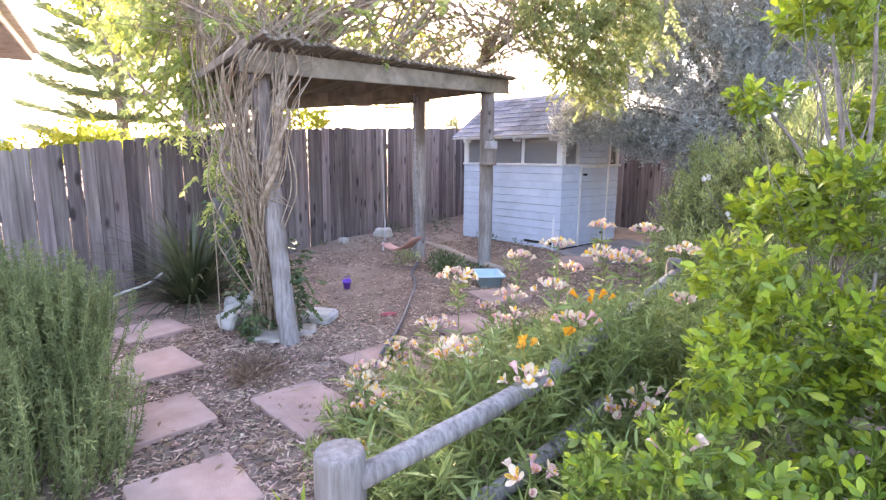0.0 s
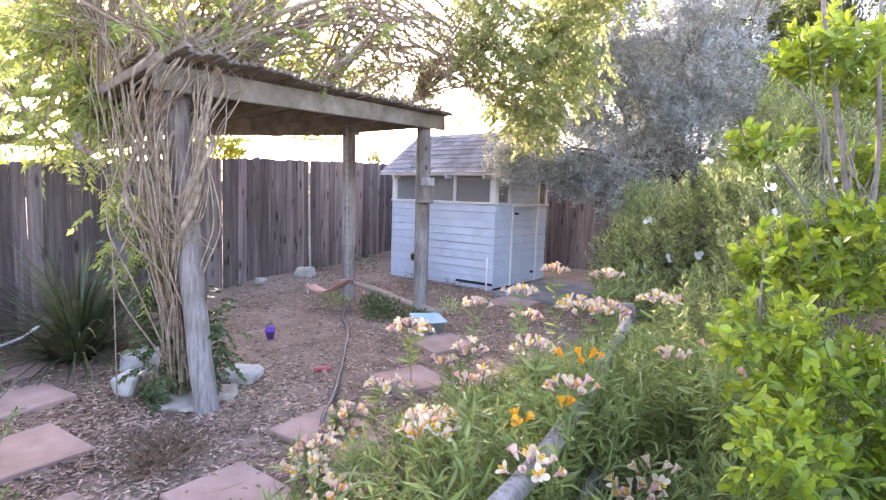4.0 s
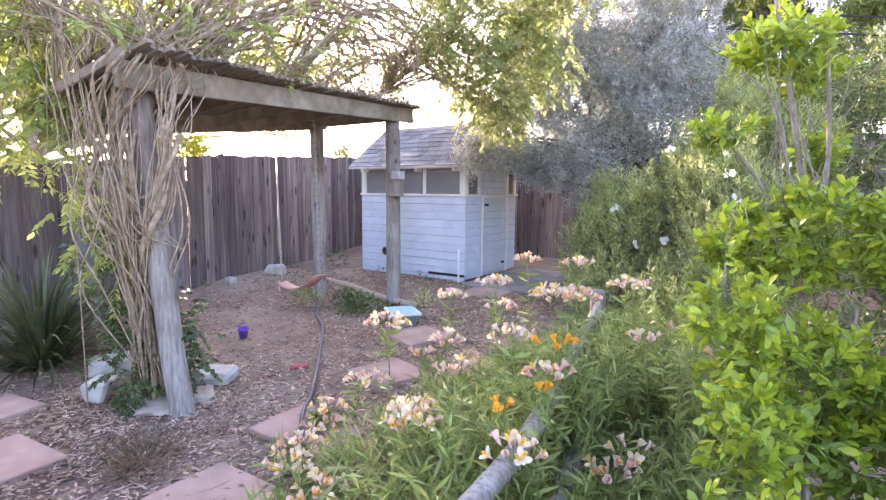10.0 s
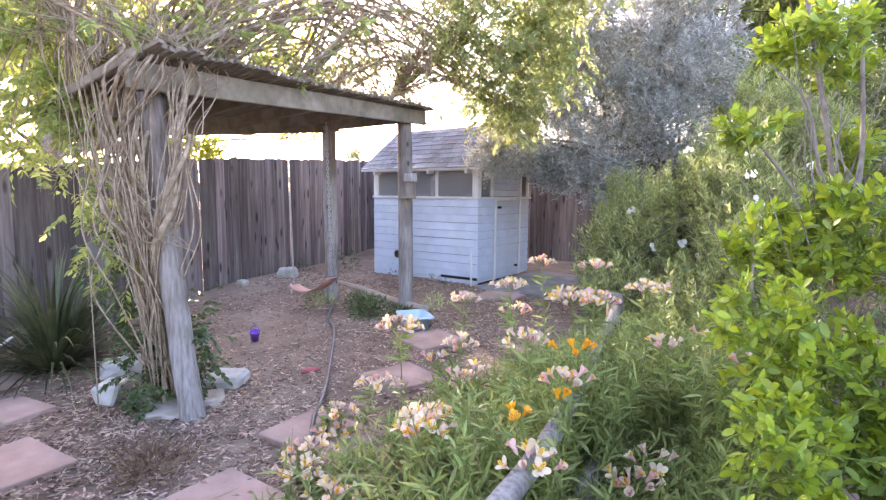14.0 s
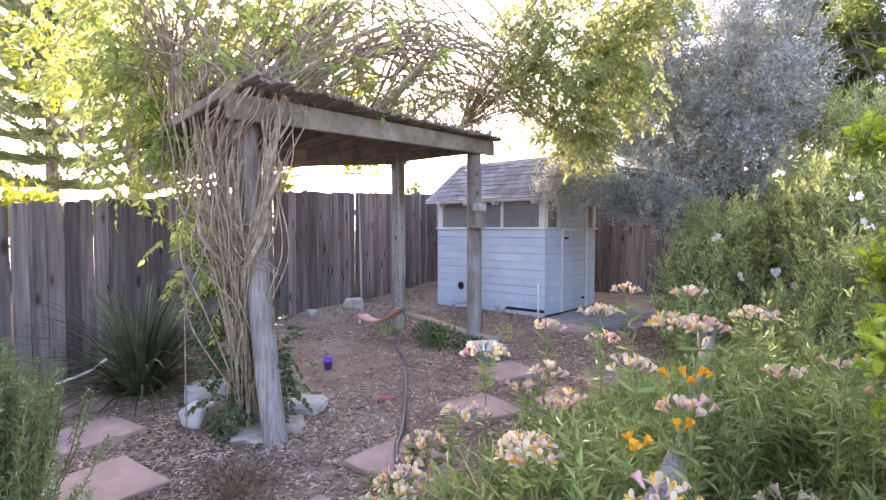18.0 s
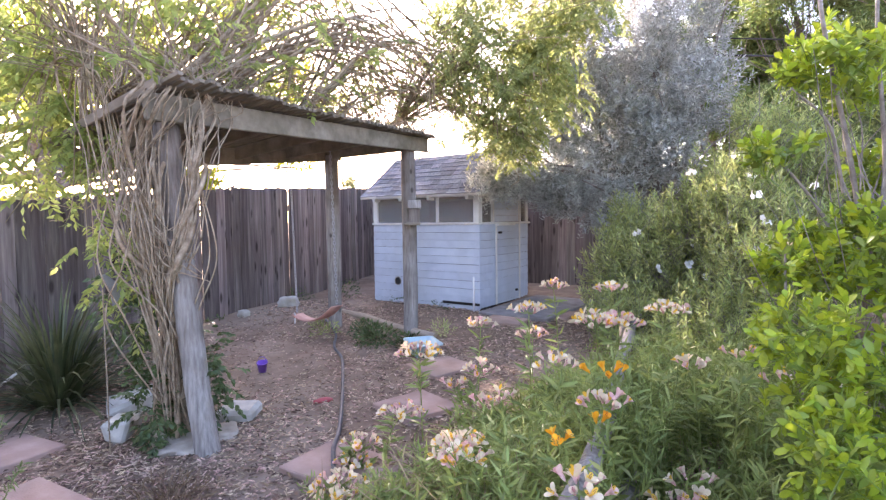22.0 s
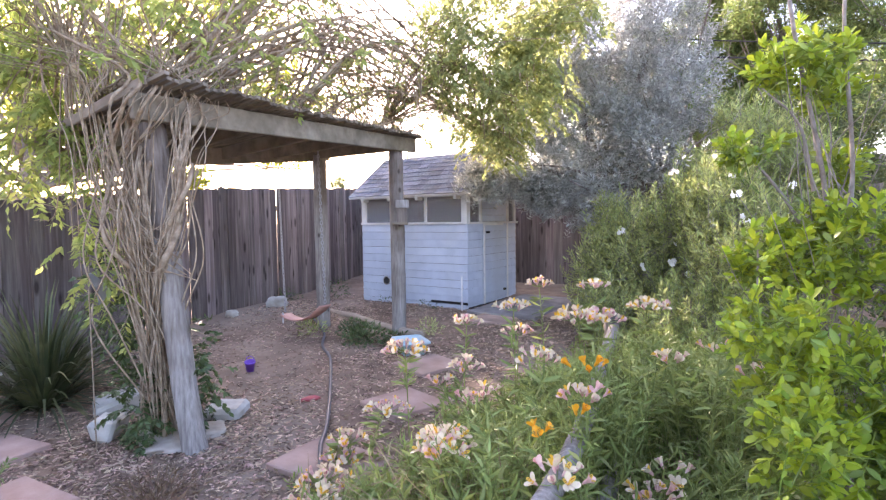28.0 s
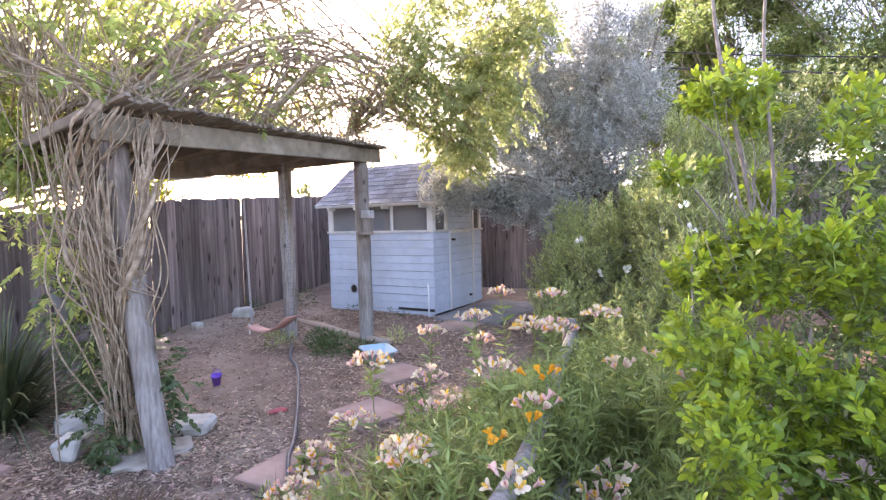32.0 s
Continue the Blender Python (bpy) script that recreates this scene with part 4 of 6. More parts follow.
def build_lime():
    root = thing("lime_green_shrub", "tall lime-green shrub with rounded glossy leaves and pale stems", "shrub")
    rng = np.random.default_rng(51)
    for line, r in (([(-0.12, 2.95, 0.0), (-0.17, 3.0, 0.6), (-0.2, 3.02, 1.0), (-0.25, 3.0, 1.5), (-0.36, 2.95, 2.1), (-0.4, 2.93, 2.5)], 0.0145), ([(-0.2, 3.02, 1.0), (-0.16, 3.0, 1.5), (-0.2, 2.97, 2.1), (-0.18, 2.95, 2.6)], 0.0105),
                    ([(-0.1, 2.9, 0.0), (-0.06, 2.8, 0.5), (-0.04, 2.75, 1.0)], 0.012), ([(-0.15, 2.95, 0.0), (-0.3, 2.75, 0.45), (-0.42, 2.7, 0.9), (-0.45, 2.8, 1.25)], 0.01), ([(-0.2, 3.02, 1.05), (-0.36, 2.95, 1.4), (-0.52, 2.88, 1.63)], 0.010), ([(-0.28, 2.99, 1.45), (-0.33, 2.9, 1.7), (-0.45, 2.88, 1.85)], 0.007)):
        p = spline(line, 8)
        limb("stem", [(p, np.linspace(r, r * 0.45, len(p)))], M_trunk, root, 8)
    lines = []
    for k in range(60):
        c, rad = LIME[rng.integers(len(LIME))]
        end = np.array(c) + rng.normal(size=3) * np.array(rad) * 0.6
        if end[1] < 2.35:
            continue
        z = min(end[2] * 0.75, 1.6) * rng.uniform(0.6, 1)
        s = np.array((-0.18 + 0.03 * rng.normal(), 2.95, z))
        p = spline([s, (s + end) / 2 + rng.normal(size=3) * 0.06, end], 6)
        lines.append((p, np.linspace(0.0035, 0.0012, len(p))))
    limb("branchwork", lines, M_trunk, root, 5, True)
    sprays = [(c, tuple(0.76 * r for r in rad)) for c, rad in LIME]
    pos, way, stems = shoots(sprays, 1650, 11, None, 0.75, rng, 0.45, 0.5, 0.12, jitter=0.5, gather=0.6)
    L = 0.045 * rng.uniform(0.55, 1.2, len(pos)) * np.where(pos[:, 1] < 2.1, 0.85, 1.0)
    # the topmost leaves of each shoot are bright; shade on those below is put into a darker, duller colour
    shaded = (np.arange(len(pos)) % 11) < np.where(pos[:, 2] < 0.62, 9, 4)
    # the leaves nearest to the path are picked out one by one
    near = np.where((pos[:, 0] < -0.25) & (pos[:, 1] < 2.6))[0]
    near = near[~shaded[near]]
    single = near[:: max(1, len(near) // 260)][:260]
    rest = np.setdiff1d(np.arange(len(pos)), single)
    for name, pick, m in (("foliage", rest[~shaded[rest]], L_lime), ("inner_foliage", rest[shaded[rest]], L_deep)):
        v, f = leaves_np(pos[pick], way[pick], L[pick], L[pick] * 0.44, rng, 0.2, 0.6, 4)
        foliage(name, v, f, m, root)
    limb("twigwork", stems, L_deep, root, 4, True)
    kinds = []
    for curl in (0.12, 0.22, 0.34):
        v, f = leaves_np(np.zeros((1, 3)), np.array([[0, 1.0, 0]]), np.array([1.0]), np.array([0.5]), np.random.default_rng(4), curl, 1.0, 4)
        kinds.append(arrays("leaf", v, f, L_lime, root, True))
    for n, i in enumerate(single):
        q = Vector(way[i]).to_track_quat("Y", "Z")
        m = Matrix.Translation(pos[i]) @ q.to_matrix().to_4x4() @ Matrix.Rotation(float(rng.normal()) * 0.5, 4, "Y") @ Matrix.Scale(float(L[i]), 4)
        if n < 3:
            kinds[n].matrix_basis = m
        else:
            share("leaf", kinds[n % 3], root, m)


build_lime()


def build_rosemary():
    root = thing("rosemary_bush", "dense upright grey-green rosemary bush beside the path", "shrub")
    rng = np.random.default_rng(61)
    c = np.array((-2.80, 0.50, 0.0))
    stems, pos, way = [], [], []
    for k in range(900):
        a, r = rng.uniform(0, 2 * np.pi), 0.44 * np.sqrt(rng.random())
        c = np.array((-2.82, 0.44, 0.0)) if k < 600 else np.array((-2.32, 0.42, -0.28))
        foot = c + np.array((np.cos(a), np.sin(a), 0)) * r * 0.45
        h = (0.98 - 0.9 * r ** 1.6) * rng.uniform(0.72, 1.06)
        tip = c + np.array((np.cos(a), np.sin(a), 0)) * r * rng.uniform(0.95, 1.35) + np.array((0.03, 0.03, 0)) * rng.normal() + np.array((0, 0, h))
        mid = (foot + tip) / 2 + np.array((np.cos(a), np.sin(a), 0)) * 0.08
        p = spline([foot, mid, tip], 6)
        stems.append((p, np.linspace(0.004, 0.0015, len(p))))
        n = 150
        t = rng.random(n) ** 0.75
        i = np.clip((t * (len(p) - 1)).astype(int), 0, len(p) - 2)
        pos.append(p[i] + (p[i + 1] - p[i]) * rng.random((n, 1)))
        d = p[i + 1] - p[i]
        d /= np.linalg.norm(d, axis=1, keepdims=True)
        way.append(d * 0.6 + rng.normal(size=(n, 3)) * 0.7)
    pos, way = np.concatenate(pos), np.concatenate(way)
    L = rng.uniform(0.018, 0.036, len(pos))
    v, f = leaves_np(pos, way, L, np.full(len(pos), 0.0052), rng, 0.1, 0.4, 1)
    foliage("foliage", v, f, L_rose, root)
    limb("stemwork", stems, L_rose, root, 4, True)


build_rosemary()


def build_flax():
    root = thing("flax_clump", "dark green spiky strap-leaved clump at the fence", "plant")
    rng = np.random.default_rng(71)
    vv, ff, base = [], [], 0
    c = np.array((-4.88, 1.84, 0.0))
    for k in range(330):
        a, tilt = rng.uniform(0, 2 * np.pi), rng.uniform(0.06, 1.15)
        L, w = rng.uniform(0.55, 1.12), rng.uniform(0.009, 0.017)
        d = np.array((np.cos(a), np.sin(a), 0))
        s = np.array((-np.sin(a), np.cos(a), 0)) * w
        u = np.linspace(0, 1, 7)
        out = d[None] * (np.sin(tilt) * L * u + 0.2 * L * u ** 3)[:, None] + np.array((0, 0, 1))[None] * (np.cos(tilt) * L * u - 0.62 * L * np.sin(tilt) * u ** 2.5)[:, None]
        mid = c + d * rng.uniform(0, 0.12) + out
        wd = (1 - u ** 2.5)[:, None]
        row = np.stack([mid - s * wd, mid + np.array((0, 0, -0.003)), mid + s * wd], 1).reshape(-1, 3)
        i = np.arange(6)
        q = np.concatenate([np.stack([3 * i, 3 * i + 1, 3 * i + 4, 3 * i + 3], -1), np.stack([3 * i + 1, 3 * i + 2, 3 * i + 5, 3 * i + 4], -1)])
        if k < 180:
            arrays("blade", row, q, L_flax, root, smooth=True)
        else:
            vv.append(row)
            ff.append(q + base)
            base += 21
    foliage("blade_mass", np.concatenate(vv), np.concatenate(ff), L_flax, root)


build_flax()


# ---- the vine on the pergola ----
def pinnate(tips, ways, rng, length=0.2, pairs=6, leaflet=0.05, droop=0.35):
    """Feather-shaped leaves: leaflet bases and ways along drooping ribs."""
    n = len(tips)
    w = ways / (np.linalg.norm(ways, axis=1, keepdims=True) + 1e-9)
    side = np.cross(w, (0, 0, 1.0))
    side /= np.linalg.norm(side, axis=1, keepdims=True) + 1e-9
    L = length * rng.uniform(0.7, 1.25, n)[:, None]
    pos, way = [], []
    for k in range(pairs):
        u = 0.25 + 0.72 * k / (pairs - 1)
        p = tips + w * L * u - np.array((0, 0, 1.0)) * L * droop * u * u
        for s in (-1, 1):
            pos.append(p)
            way.append(side * s * 0.85 + w * 0.6 - np.array((0, 0, 0.35)) + rng.normal(size=(n, 3)) * 0.12)
    pos.append(tips + w * L - np.array((0, 0, 1.0)) * L * droop)
    way.append(w - np.array((0, 0, 0.6)))
    return np.concatenate(pos), np.concatenate(way)


def uv(u, v, z):
    """A place by its distance along the front beam, across the roof, and height."""
    p = P_R + U * u + V * v
    return np.array((p.x, p.y, z))


def build_vine():
    root = thing("climbing_vine", "woody vine with bare twisted stems and yellow-green leaves", "vine")
    rng = np.random.default_rng(81)
    S = SPAN
    # stems that rise behind the near post, twist together, and fan out under the roof
    right, ahead = np.array((0.47, 0.88)), np.array((-0.88, 0.47))
    Vn = np.array((V.x, V.y))

    def at(s, z, d=None, v=None):
        """s metres to the side of the near post, at height z, d metres behind it or v metres in from the front beam."""
        p = np.array((-3.4, 2.06)) + right * s
        if v is not None:
            d = (v - (p - np.array((P_R.x, P_R.y))).dot(Vn)) / ahead.dot(Vn)
        p = p + ahead * d
        return np.array((p[0], p[1], z))

    for k in range(54):
        thick = k < 9
        r = 0.0035 + 0.007 * rng.random() ** 2 + (0.011 if thick else 0)
        b = at(-0.05 + 0.05 * rng.normal(), 0.0, 0.17 + 0.05 * rng.normal())
        n1 = at(-0.07 + 0.045 * rng.normal(), 0.5, 0.13 + 0.05 * rng.normal())
        n2 = at(-0.10 + 0.05 * rng.normal(), rng.uniform(0.85, 1.0), 0.03 + 0.05 * rng.normal())
        if rng.random() < 0.68:
            s1 = rng.uniform(-0.32, -0.07)
            s2 = s1 + rng.uniform(-0.12, 0.05)
            s3 = s2 + rng.uniform(-0.02, 0.24)
            front = rng.random() < 0.5
            q = [at(s1, 1.27, -0.02 + 0.06 * rng.normal()), at(s2, 1.68, 0.0 + 0.08 * rng.normal()), at(s3, 1.97, v=-0.13 if front else rng.uniform(0.1, 0.4)), at(s3 + 0.07, 2.15, v=-0.12 if front else rng.uniform(0.0, 0.5))]
        else:
            j = 0.03 * rng.normal()
            q = [at(-0.01 + j, 1.2, -0.10), at(0.06 + j, 1.45, -0.11), at(0.10 + 1.3 * j, 1.72, -0.1), at(0.15 + 1.6 * j + 0.04 * rng.normal(), 1.97, v=-0.12), at(0.2 + 2 * j, 2.14, v=-0.11)]
        e = q[-1] + np.array((-0.3 * rng.random(), 0.45 * rng.normal(), rng.uniform(0.15, 0.5)))
        p = spline([b, n1, n2, *q, e], 6)
        p += 0.009 * np.stack([np.sin(np.arange(len(p)) * 0.6 + k), np.cos(np.arange(len(p)) * 0.5 + 2 * k), 0 * np.arange(len(p))], 1)
        limb("stem", [(p, np.linspace(r, r * 0.5, len(p)))], M_vine, root, 7 if thick else 5)
    for s0, d0, s1, r in ((-0.10, 0.20, -0.13, 0.042), (-0.02, 0.24, -0.20, 0.034), (-0.17, 0.25, -0.24, 0.03)):
        p = spline([at(s0, -0.03, d0), at(s0 - 0.01, 0.35, d0 - 0.02), at((s0 + s1) / 2, 0.8, d0 - 0.08), at(s1, 1.3, d0 - 0.1), at(s1 + 0.03, 1.9, d0 - 0.05), at(s1 + 0.05, 2.15, d0)], 6)
        p += 0.008 * np.stack([np.sin(np.arange(len(p)) * 0.9 + 9 * r), np.cos(np.arange(len(p)) * 0.7), 0 * np.arange(len(p))], 1)
        limb("trunk", [(p, np.linspace(r, r * 0.55, len(p)))], M_vine, root, 9)
    # two thick pale stems twisted round each other and across the post
    for ph in (0, 2.8):
        t = np.linspace(0, 1, 26)
        ctr = np.stack([at(np.interp(x, [0, 0.3, 1], [-0.09, -0.04, 0.11]), 0.85 + 0.85 * x, np.interp(x, [0, 0.3, 1], [0.0, -0.1, -0.11])) for x in t])
        p = ctr + 0.028 * np.stack([np.cos(8 * t + ph), np.sin(8 * t + ph), 0 * t], 1)
        limb("stem", [(p, np.linspace(0.024, 0.014, 26))], M_vine, root, 8)
    # loose loops beside the post
    for s0, s1, s2 in ((0.06, 0.17, 0.05), (0.08, 0.13, 0.02), (-0.2, -0.36, -0.12), (-0.12, -0.3, -0.4), (-0.3, -0.42, -0.3)):
        p = spline([at(s0, 1.75, -0.08), at((s0 + s1) / 2, 1.5, -0.12), at(s1, 1.15, -0.13), at(s2, 0.8, -0.07), at(s2 * 0.3 - 0.05, 0.3, 0.05)], 7)
        limb("stem", [(p, np.linspace(0.004, 0.0055, len(p)))], M_vine, root, 5)
    for k in range(10):
        p = spline([at(rng.uniform(-0.4, -0.1), rng.uniform(1.2, 1.7), -0.05), at(rng.uniform(-0.25, 0.0), rng.uniform(1.1, 1.4), -0.14), at(rng.uniform(-0.05, 0.15), rng.uniform(1.0, 1.5), -0.1)], 7)
        limb("stem", [(p, np.linspace(0.004, 0.003, len(p)))], M_vine, root, 5)
    # thin canes that fan out before the post up to the beam and the roof's corner
    for k in range(17):
        s1 = rng.uniform(-0.5, 0.2)
        z1 = rng.uniform(0.75, 1.15)
        foot = at(-0.08 + 0.06 * rng.normal(), rng.uniform(0.0, 0.5), 0.08 + 0.05 * rng.normal())
        p = spline([foot, at(-0.1 + 0.25 * s1, z1, -0.08 + 0.05 * rng.normal()), at(0.75 * s1 - 0.04, rng.uniform(1.4, 1.6), -0.12 + 0.06 * rng.normal()), at(s1, rng.uniform(1.85, 2.05), -0.1 + 0.1 * rng.normal()), at(s1 + rng.uniform(-0.15, 0.3), rng.uniform(2.15, 2.5), rng.uniform(-0.1, 0.3))], 6)
        p += 0.012 * np.stack([np.sin(np.arange(len(p)) * 0.5 + k), np.cos(np.arange(len(p)) * 0.6 + 2 * k), 0 * np.arange(len(p))], 1)
        limb("stem", [(p, np.linspace(rng.uniform(0.0035, 0.0065), 0.003, len(p)))], M_vine, root, 5)
    # arching shoots over the roof
    arcs, ends = [], []
    for k in range(130):
        u = S + 0.3 - abs(rng.normal()) * 0.7 if k < 70 else rng.uniform(-0.3, S)
        s = uv(u, rng.uniform(-0.05, 0.9), beam_z(u) + 0.2)
        a = rng.normal(size=2)
        h, L = rng.uniform(0.3, 1.35), rng.uniform(0.4, 1.5)
        if k >= 70:
            h, L = rng.uniform(0.1, 0.6), rng.uniform(0.5, 1.3)
        d = np.array((U.x, U.y)) * (-0.2 + 0.8 * rng.normal()) + np.array((V.x, V.y)) * (0.25 + 0.6 * rng.normal())
        d /= np.linalg.norm(d) + 1e-6
        m = s + np.array((*d * L * 0.35, h * 0.8))
        e = s + np.array((*d * L * 0.8, h)) + np.array((0, 0, 0.1)) * rng.normal()
        e2 = s + np.array((*d * L * 1.15, h * rng.uniform(0.5, 0.95)))
        p = spline([s, m, e, e2], 6) + 0.008 * rng.normal(size=(18, 3))
        arcs.append((p, np.linspace(rng.uniform(0.003, 0.0075), 0.0015, len(p))))
        for j in range(5, 18):
            ends.append(p[j])
    # long canes that reach across to the far end
    for k in range(30):
        s = uv(S - rng.uniform(0, 0.9), rng.uniform(0, 0.8), beam_z(S) + 0.22)
        e = uv(rng.uniform(-1.0, 0.8), rng.uniform(-0.2, 0.8), rng.uniform(2.4, 3.0))
        m = (s + e) / 2 + np.array((0, 0, rng.uniform(0.4, 1.5)))
        p = spline([s, m, e], 9)
        arcs.append((p, np.linspace(rng.uniform(0.007, 0.014), 0.004, len(p))))
        ends.extend(p[10:])
    for k in range(56):
        s = uv(S + 0.1 - 2.2 * rng.random() ** 1.6, rng.uniform(0, 0.9), beam_z(S) + 0.22)
        u1 = rng.uniform(-2.1, 0.5)
        e = uv(u1, rng.uniform(-0.6, 0.7), rng.uniform(2.4, 3.3))
        m = s * 0.55 + e * 0.45 + np.array((0, 0, rng.uniform(0.25, 1.3)))
        tail = e + (e - m) * np.array((0.25, 0.25, 0)) - np.array((0, 0, rng.uniform(0.05, 0.35)))
        p = spline([s, m, e, tail], 7) + 0.01 * rng.normal(size=(21, 3))
        arcs.append((p, np.linspace(rng.uniform(0.009, 0.016), 0.005, len(p))))
        ends.extend(p[8:])
        for j in range(7, 20, 3):
            q = p[j] + np.linspace(0, 1, 5)[:, None] * (rng.normal(size=3) * 0.1 - np.array((0, 0, rng.uniform(-0.1, 0.3))))
            arcs.append((q, np.linspace(0.004, 0.002, 5)))
    for k in range(430):
        u = rng.uniform(-0.5, S) if k < 300 else rng.uniform(-0.6, 0.9)
        s = uv(u, rng.uniform(-0.15, 0.9), beam_z(u) + 0.19)
        e = s + np.array((U.x, U.y, 0)) * rng.normal() * 0.5 + np.array((V.x, V.y, 0)) * rng.normal() * 0.2 + np.array((0, 0, abs(rng.normal()) * (0.14 if k < 300 else 0.26)))
        p = spline([s, (s + e) / 2 + np.array((0, 0, 0.05)), e], 5)
        arcs.append((p, np.linspace(rng.uniform(0.003, 0.007), 0.002, len(p))))
    for n, arc in enumerate(arcs[:60]):
        limb("cane", [arc], M_vine, root, 5)
    limb("canework", arcs[60:], M_vine, root, 5, True)
    # leaves on the canes
    ends = np.array(ends)
    keep = rng.random(len(ends)) < np.where(ends[:, 1] < 3.4, 0.34, 0.2)
    tips = ends[keep] + rng.normal(size=(keep.sum(), 3)) * 0.05
    ways = rng.normal(size=tips.shape)
    ways[:, 2] = -0.2 + 0.4 * ways[:, 2]
    lp, lw, in_shade = [], [], []
    p, w = pinnate(tips, ways, rng, 0.17)
    lp.append(p); lw.append(w); in_shade.append(np.tile(tips[:, 1] > 3.6, len(p) // len(tips)))
    # curtains of leaves that hang at the near end, and the far end's mass, its shade put into duller leaves
    near_low = [((-4.2, 1.72, 2.1), (0.3, 0.22, 0.4)), ((-4.25, 1.6, 1.8), (0.2, 0.18, 0.3)), ((-3.93, 1.80, 1.25), (0.12, 0.12, 0.35)), ((-3.9, 1.85, 1.7), (0.16, 0.12, 0.35)), ((-4.45, 1.75, 2.5), (0.35, 0.3, 0.35)), ((-3.72, 1.92, 1.3), (0.14, 0.1, 0.4)), ((-3.6, 1.82, 1.0), (0.1, 0.08, 0.25))]
    near_high = [((-4.15, 1.75, 2.15), (0.35, 0.3, 0.6)), ((-4.35, 1.5, 2.6), (0.5, 0.4, 0.5)), ((-4.5, 1.6, 3.0), (0.5, 0.4, 0.4)), ((-4.1, 2.1, 2.9), (0.5, 0.4, 0.35)), ((-4.6, 2.0, 3.5), (0.6, 0.5, 0.35)), ((-4.2, 2.6, 3.2), (0.5, 0.5, 0.35)), ((-4.7, 1.4, 2.5), (0.3, 0.3, 0.5))]
    far_end = [((-3.45, 5.15, 3.05), (0.45, 0.4, 0.5)), ((-3.05, 5.4, 2.9), (0.45, 0.4, 0.55)), ((-3.3, 5.5, 2.45), (0.45, 0.35, 0.35)), ((-2.85, 5.6, 3.3), (0.45, 0.4, 0.4)), ((-3.5, 5.2, 3.6), (0.6, 0.4, 0.4)), ((-2.7, 5.65, 2.75), (0.4, 0.35, 0.5)), ((-3.1, 5.6, 2.3), (0.3, 0.3, 0.22)), ((-2.5, 5.7, 3.6), (0.6, 0.4, 0.5)), ((-3.2, 5.7, 2.15), (0.28, 0.25, 0.22)), ((-3.0, 5.5, 4.1), (0.8, 0.5, 0.4))]
    for blobs, n, far in ((near_low, 235, False), (near_high, 290, False), (far_end, 1520, True)):
        t, d = blob_points(blobs, n, rng, 0.1)
        w0 = rng.normal(size=t.shape)
        w0[:, 2] = -0.5
        p, w = pinnate(t, w0, rng, 0.2)
        lp.append(p); lw.append(w); in_shade.append(np.full(len(p), far))
        lines = []
        for _ in range(80 if far else 40):
            c, rad = blobs[rng.integers(len(blobs))]
            e = np.array(c) + rng.normal(size=3) * np.array(rad) * 0.6
            s = uv(-0.2, 0.3, 2.45) if far else uv(S + 0.2, 0.5, 2.3)
            q = spline([s, (s + e) / 2 + np.array((0, 0, 0.3)), e, e + rng.normal(size=3) * 0.14 - np.array((0, 0, 0.08))], 6)
            lines.append((q, np.linspace(0.006, 0.002, len(q))))
        limb("canework", lines, M_vine, root, 5, True)
    lp, lw, in_shade = np.concatenate(lp), np.concatenate(lw), np.concatenate(in_shade)
    L = 0.062 * rng.uniform(0.6, 1.25, len(lp))
    for name, pick, m in (("foliage", ~in_shade, L_vine), ("shaded_foliage", in_shade, L_olive)):
        v, f = leaves_np(lp[pick], lw[pick], L[pick], L[pick] * 0.4, rng, 0.25, 0.5)
        foliage(name, v, f, m, root)
    # dead pods and dry tassels hang from the far canes
    lines = []
    for k in range(210):
        t, _ = blob_points([((-3.7, 4.7, 2.75), (0.5, 0.6, 0.3)), ((-3.4, 5.2, 3.0), (0.4, 0.4, 0.4)), ((-3.0, 5.4, 2.75), (0.4, 0.3, 0.4)), ((-4.0, 4.4, 3.2), (0.5, 0.7, 0.4)), ((-4.3, 3.2, 3.2), (0.5, 0.9, 0.4))], 1, rng, 0.1)
        q = t[0] + np.linspace(0, 1, 5)[:, None] * np.array((0.01, 0.01, -rng.uniform(0.1, 0.28)))
        lines.append((q, np.array((0.002, 0.005, 0.006, 0.005, 0.001))))
    limb("podwork", lines, M_vine, root, 5, True)
    # greenery round the foot of the post
    pos, d = blob_points([((-3.64, 1.95, 0.2), (0.14, 0.14, 0.24)), ((-3.72, 2.02, 0.5), (0.10, 0.12, 0.3)), ((-3.42, 2.22, 0.35), (0.07, 0.08, 0.30)), ((-3.36, 2.2, 0.6), (0.05, 0.06, 0.22)), ((-3.5, 1.93, 0.06), (0.1, 0.07, 0.06)), ((-3.8, 1.93, 0.9), (0.1, 0.12, 0.35))], 290, rng, 0.2)
    p, w = pinnate(pos, d + np.array((0, 0, -0.1)), rng, 0.11, 5, 0.04)
    L = 0.043 * rng.uniform(0.6, 1.25, len(p))
    v, f = leaves_np(p, w, L, L * 0.52, rng, 0.2, 0.6)
    foliage("foot_foliage", v, f, L_ivy, root)


build_vine()


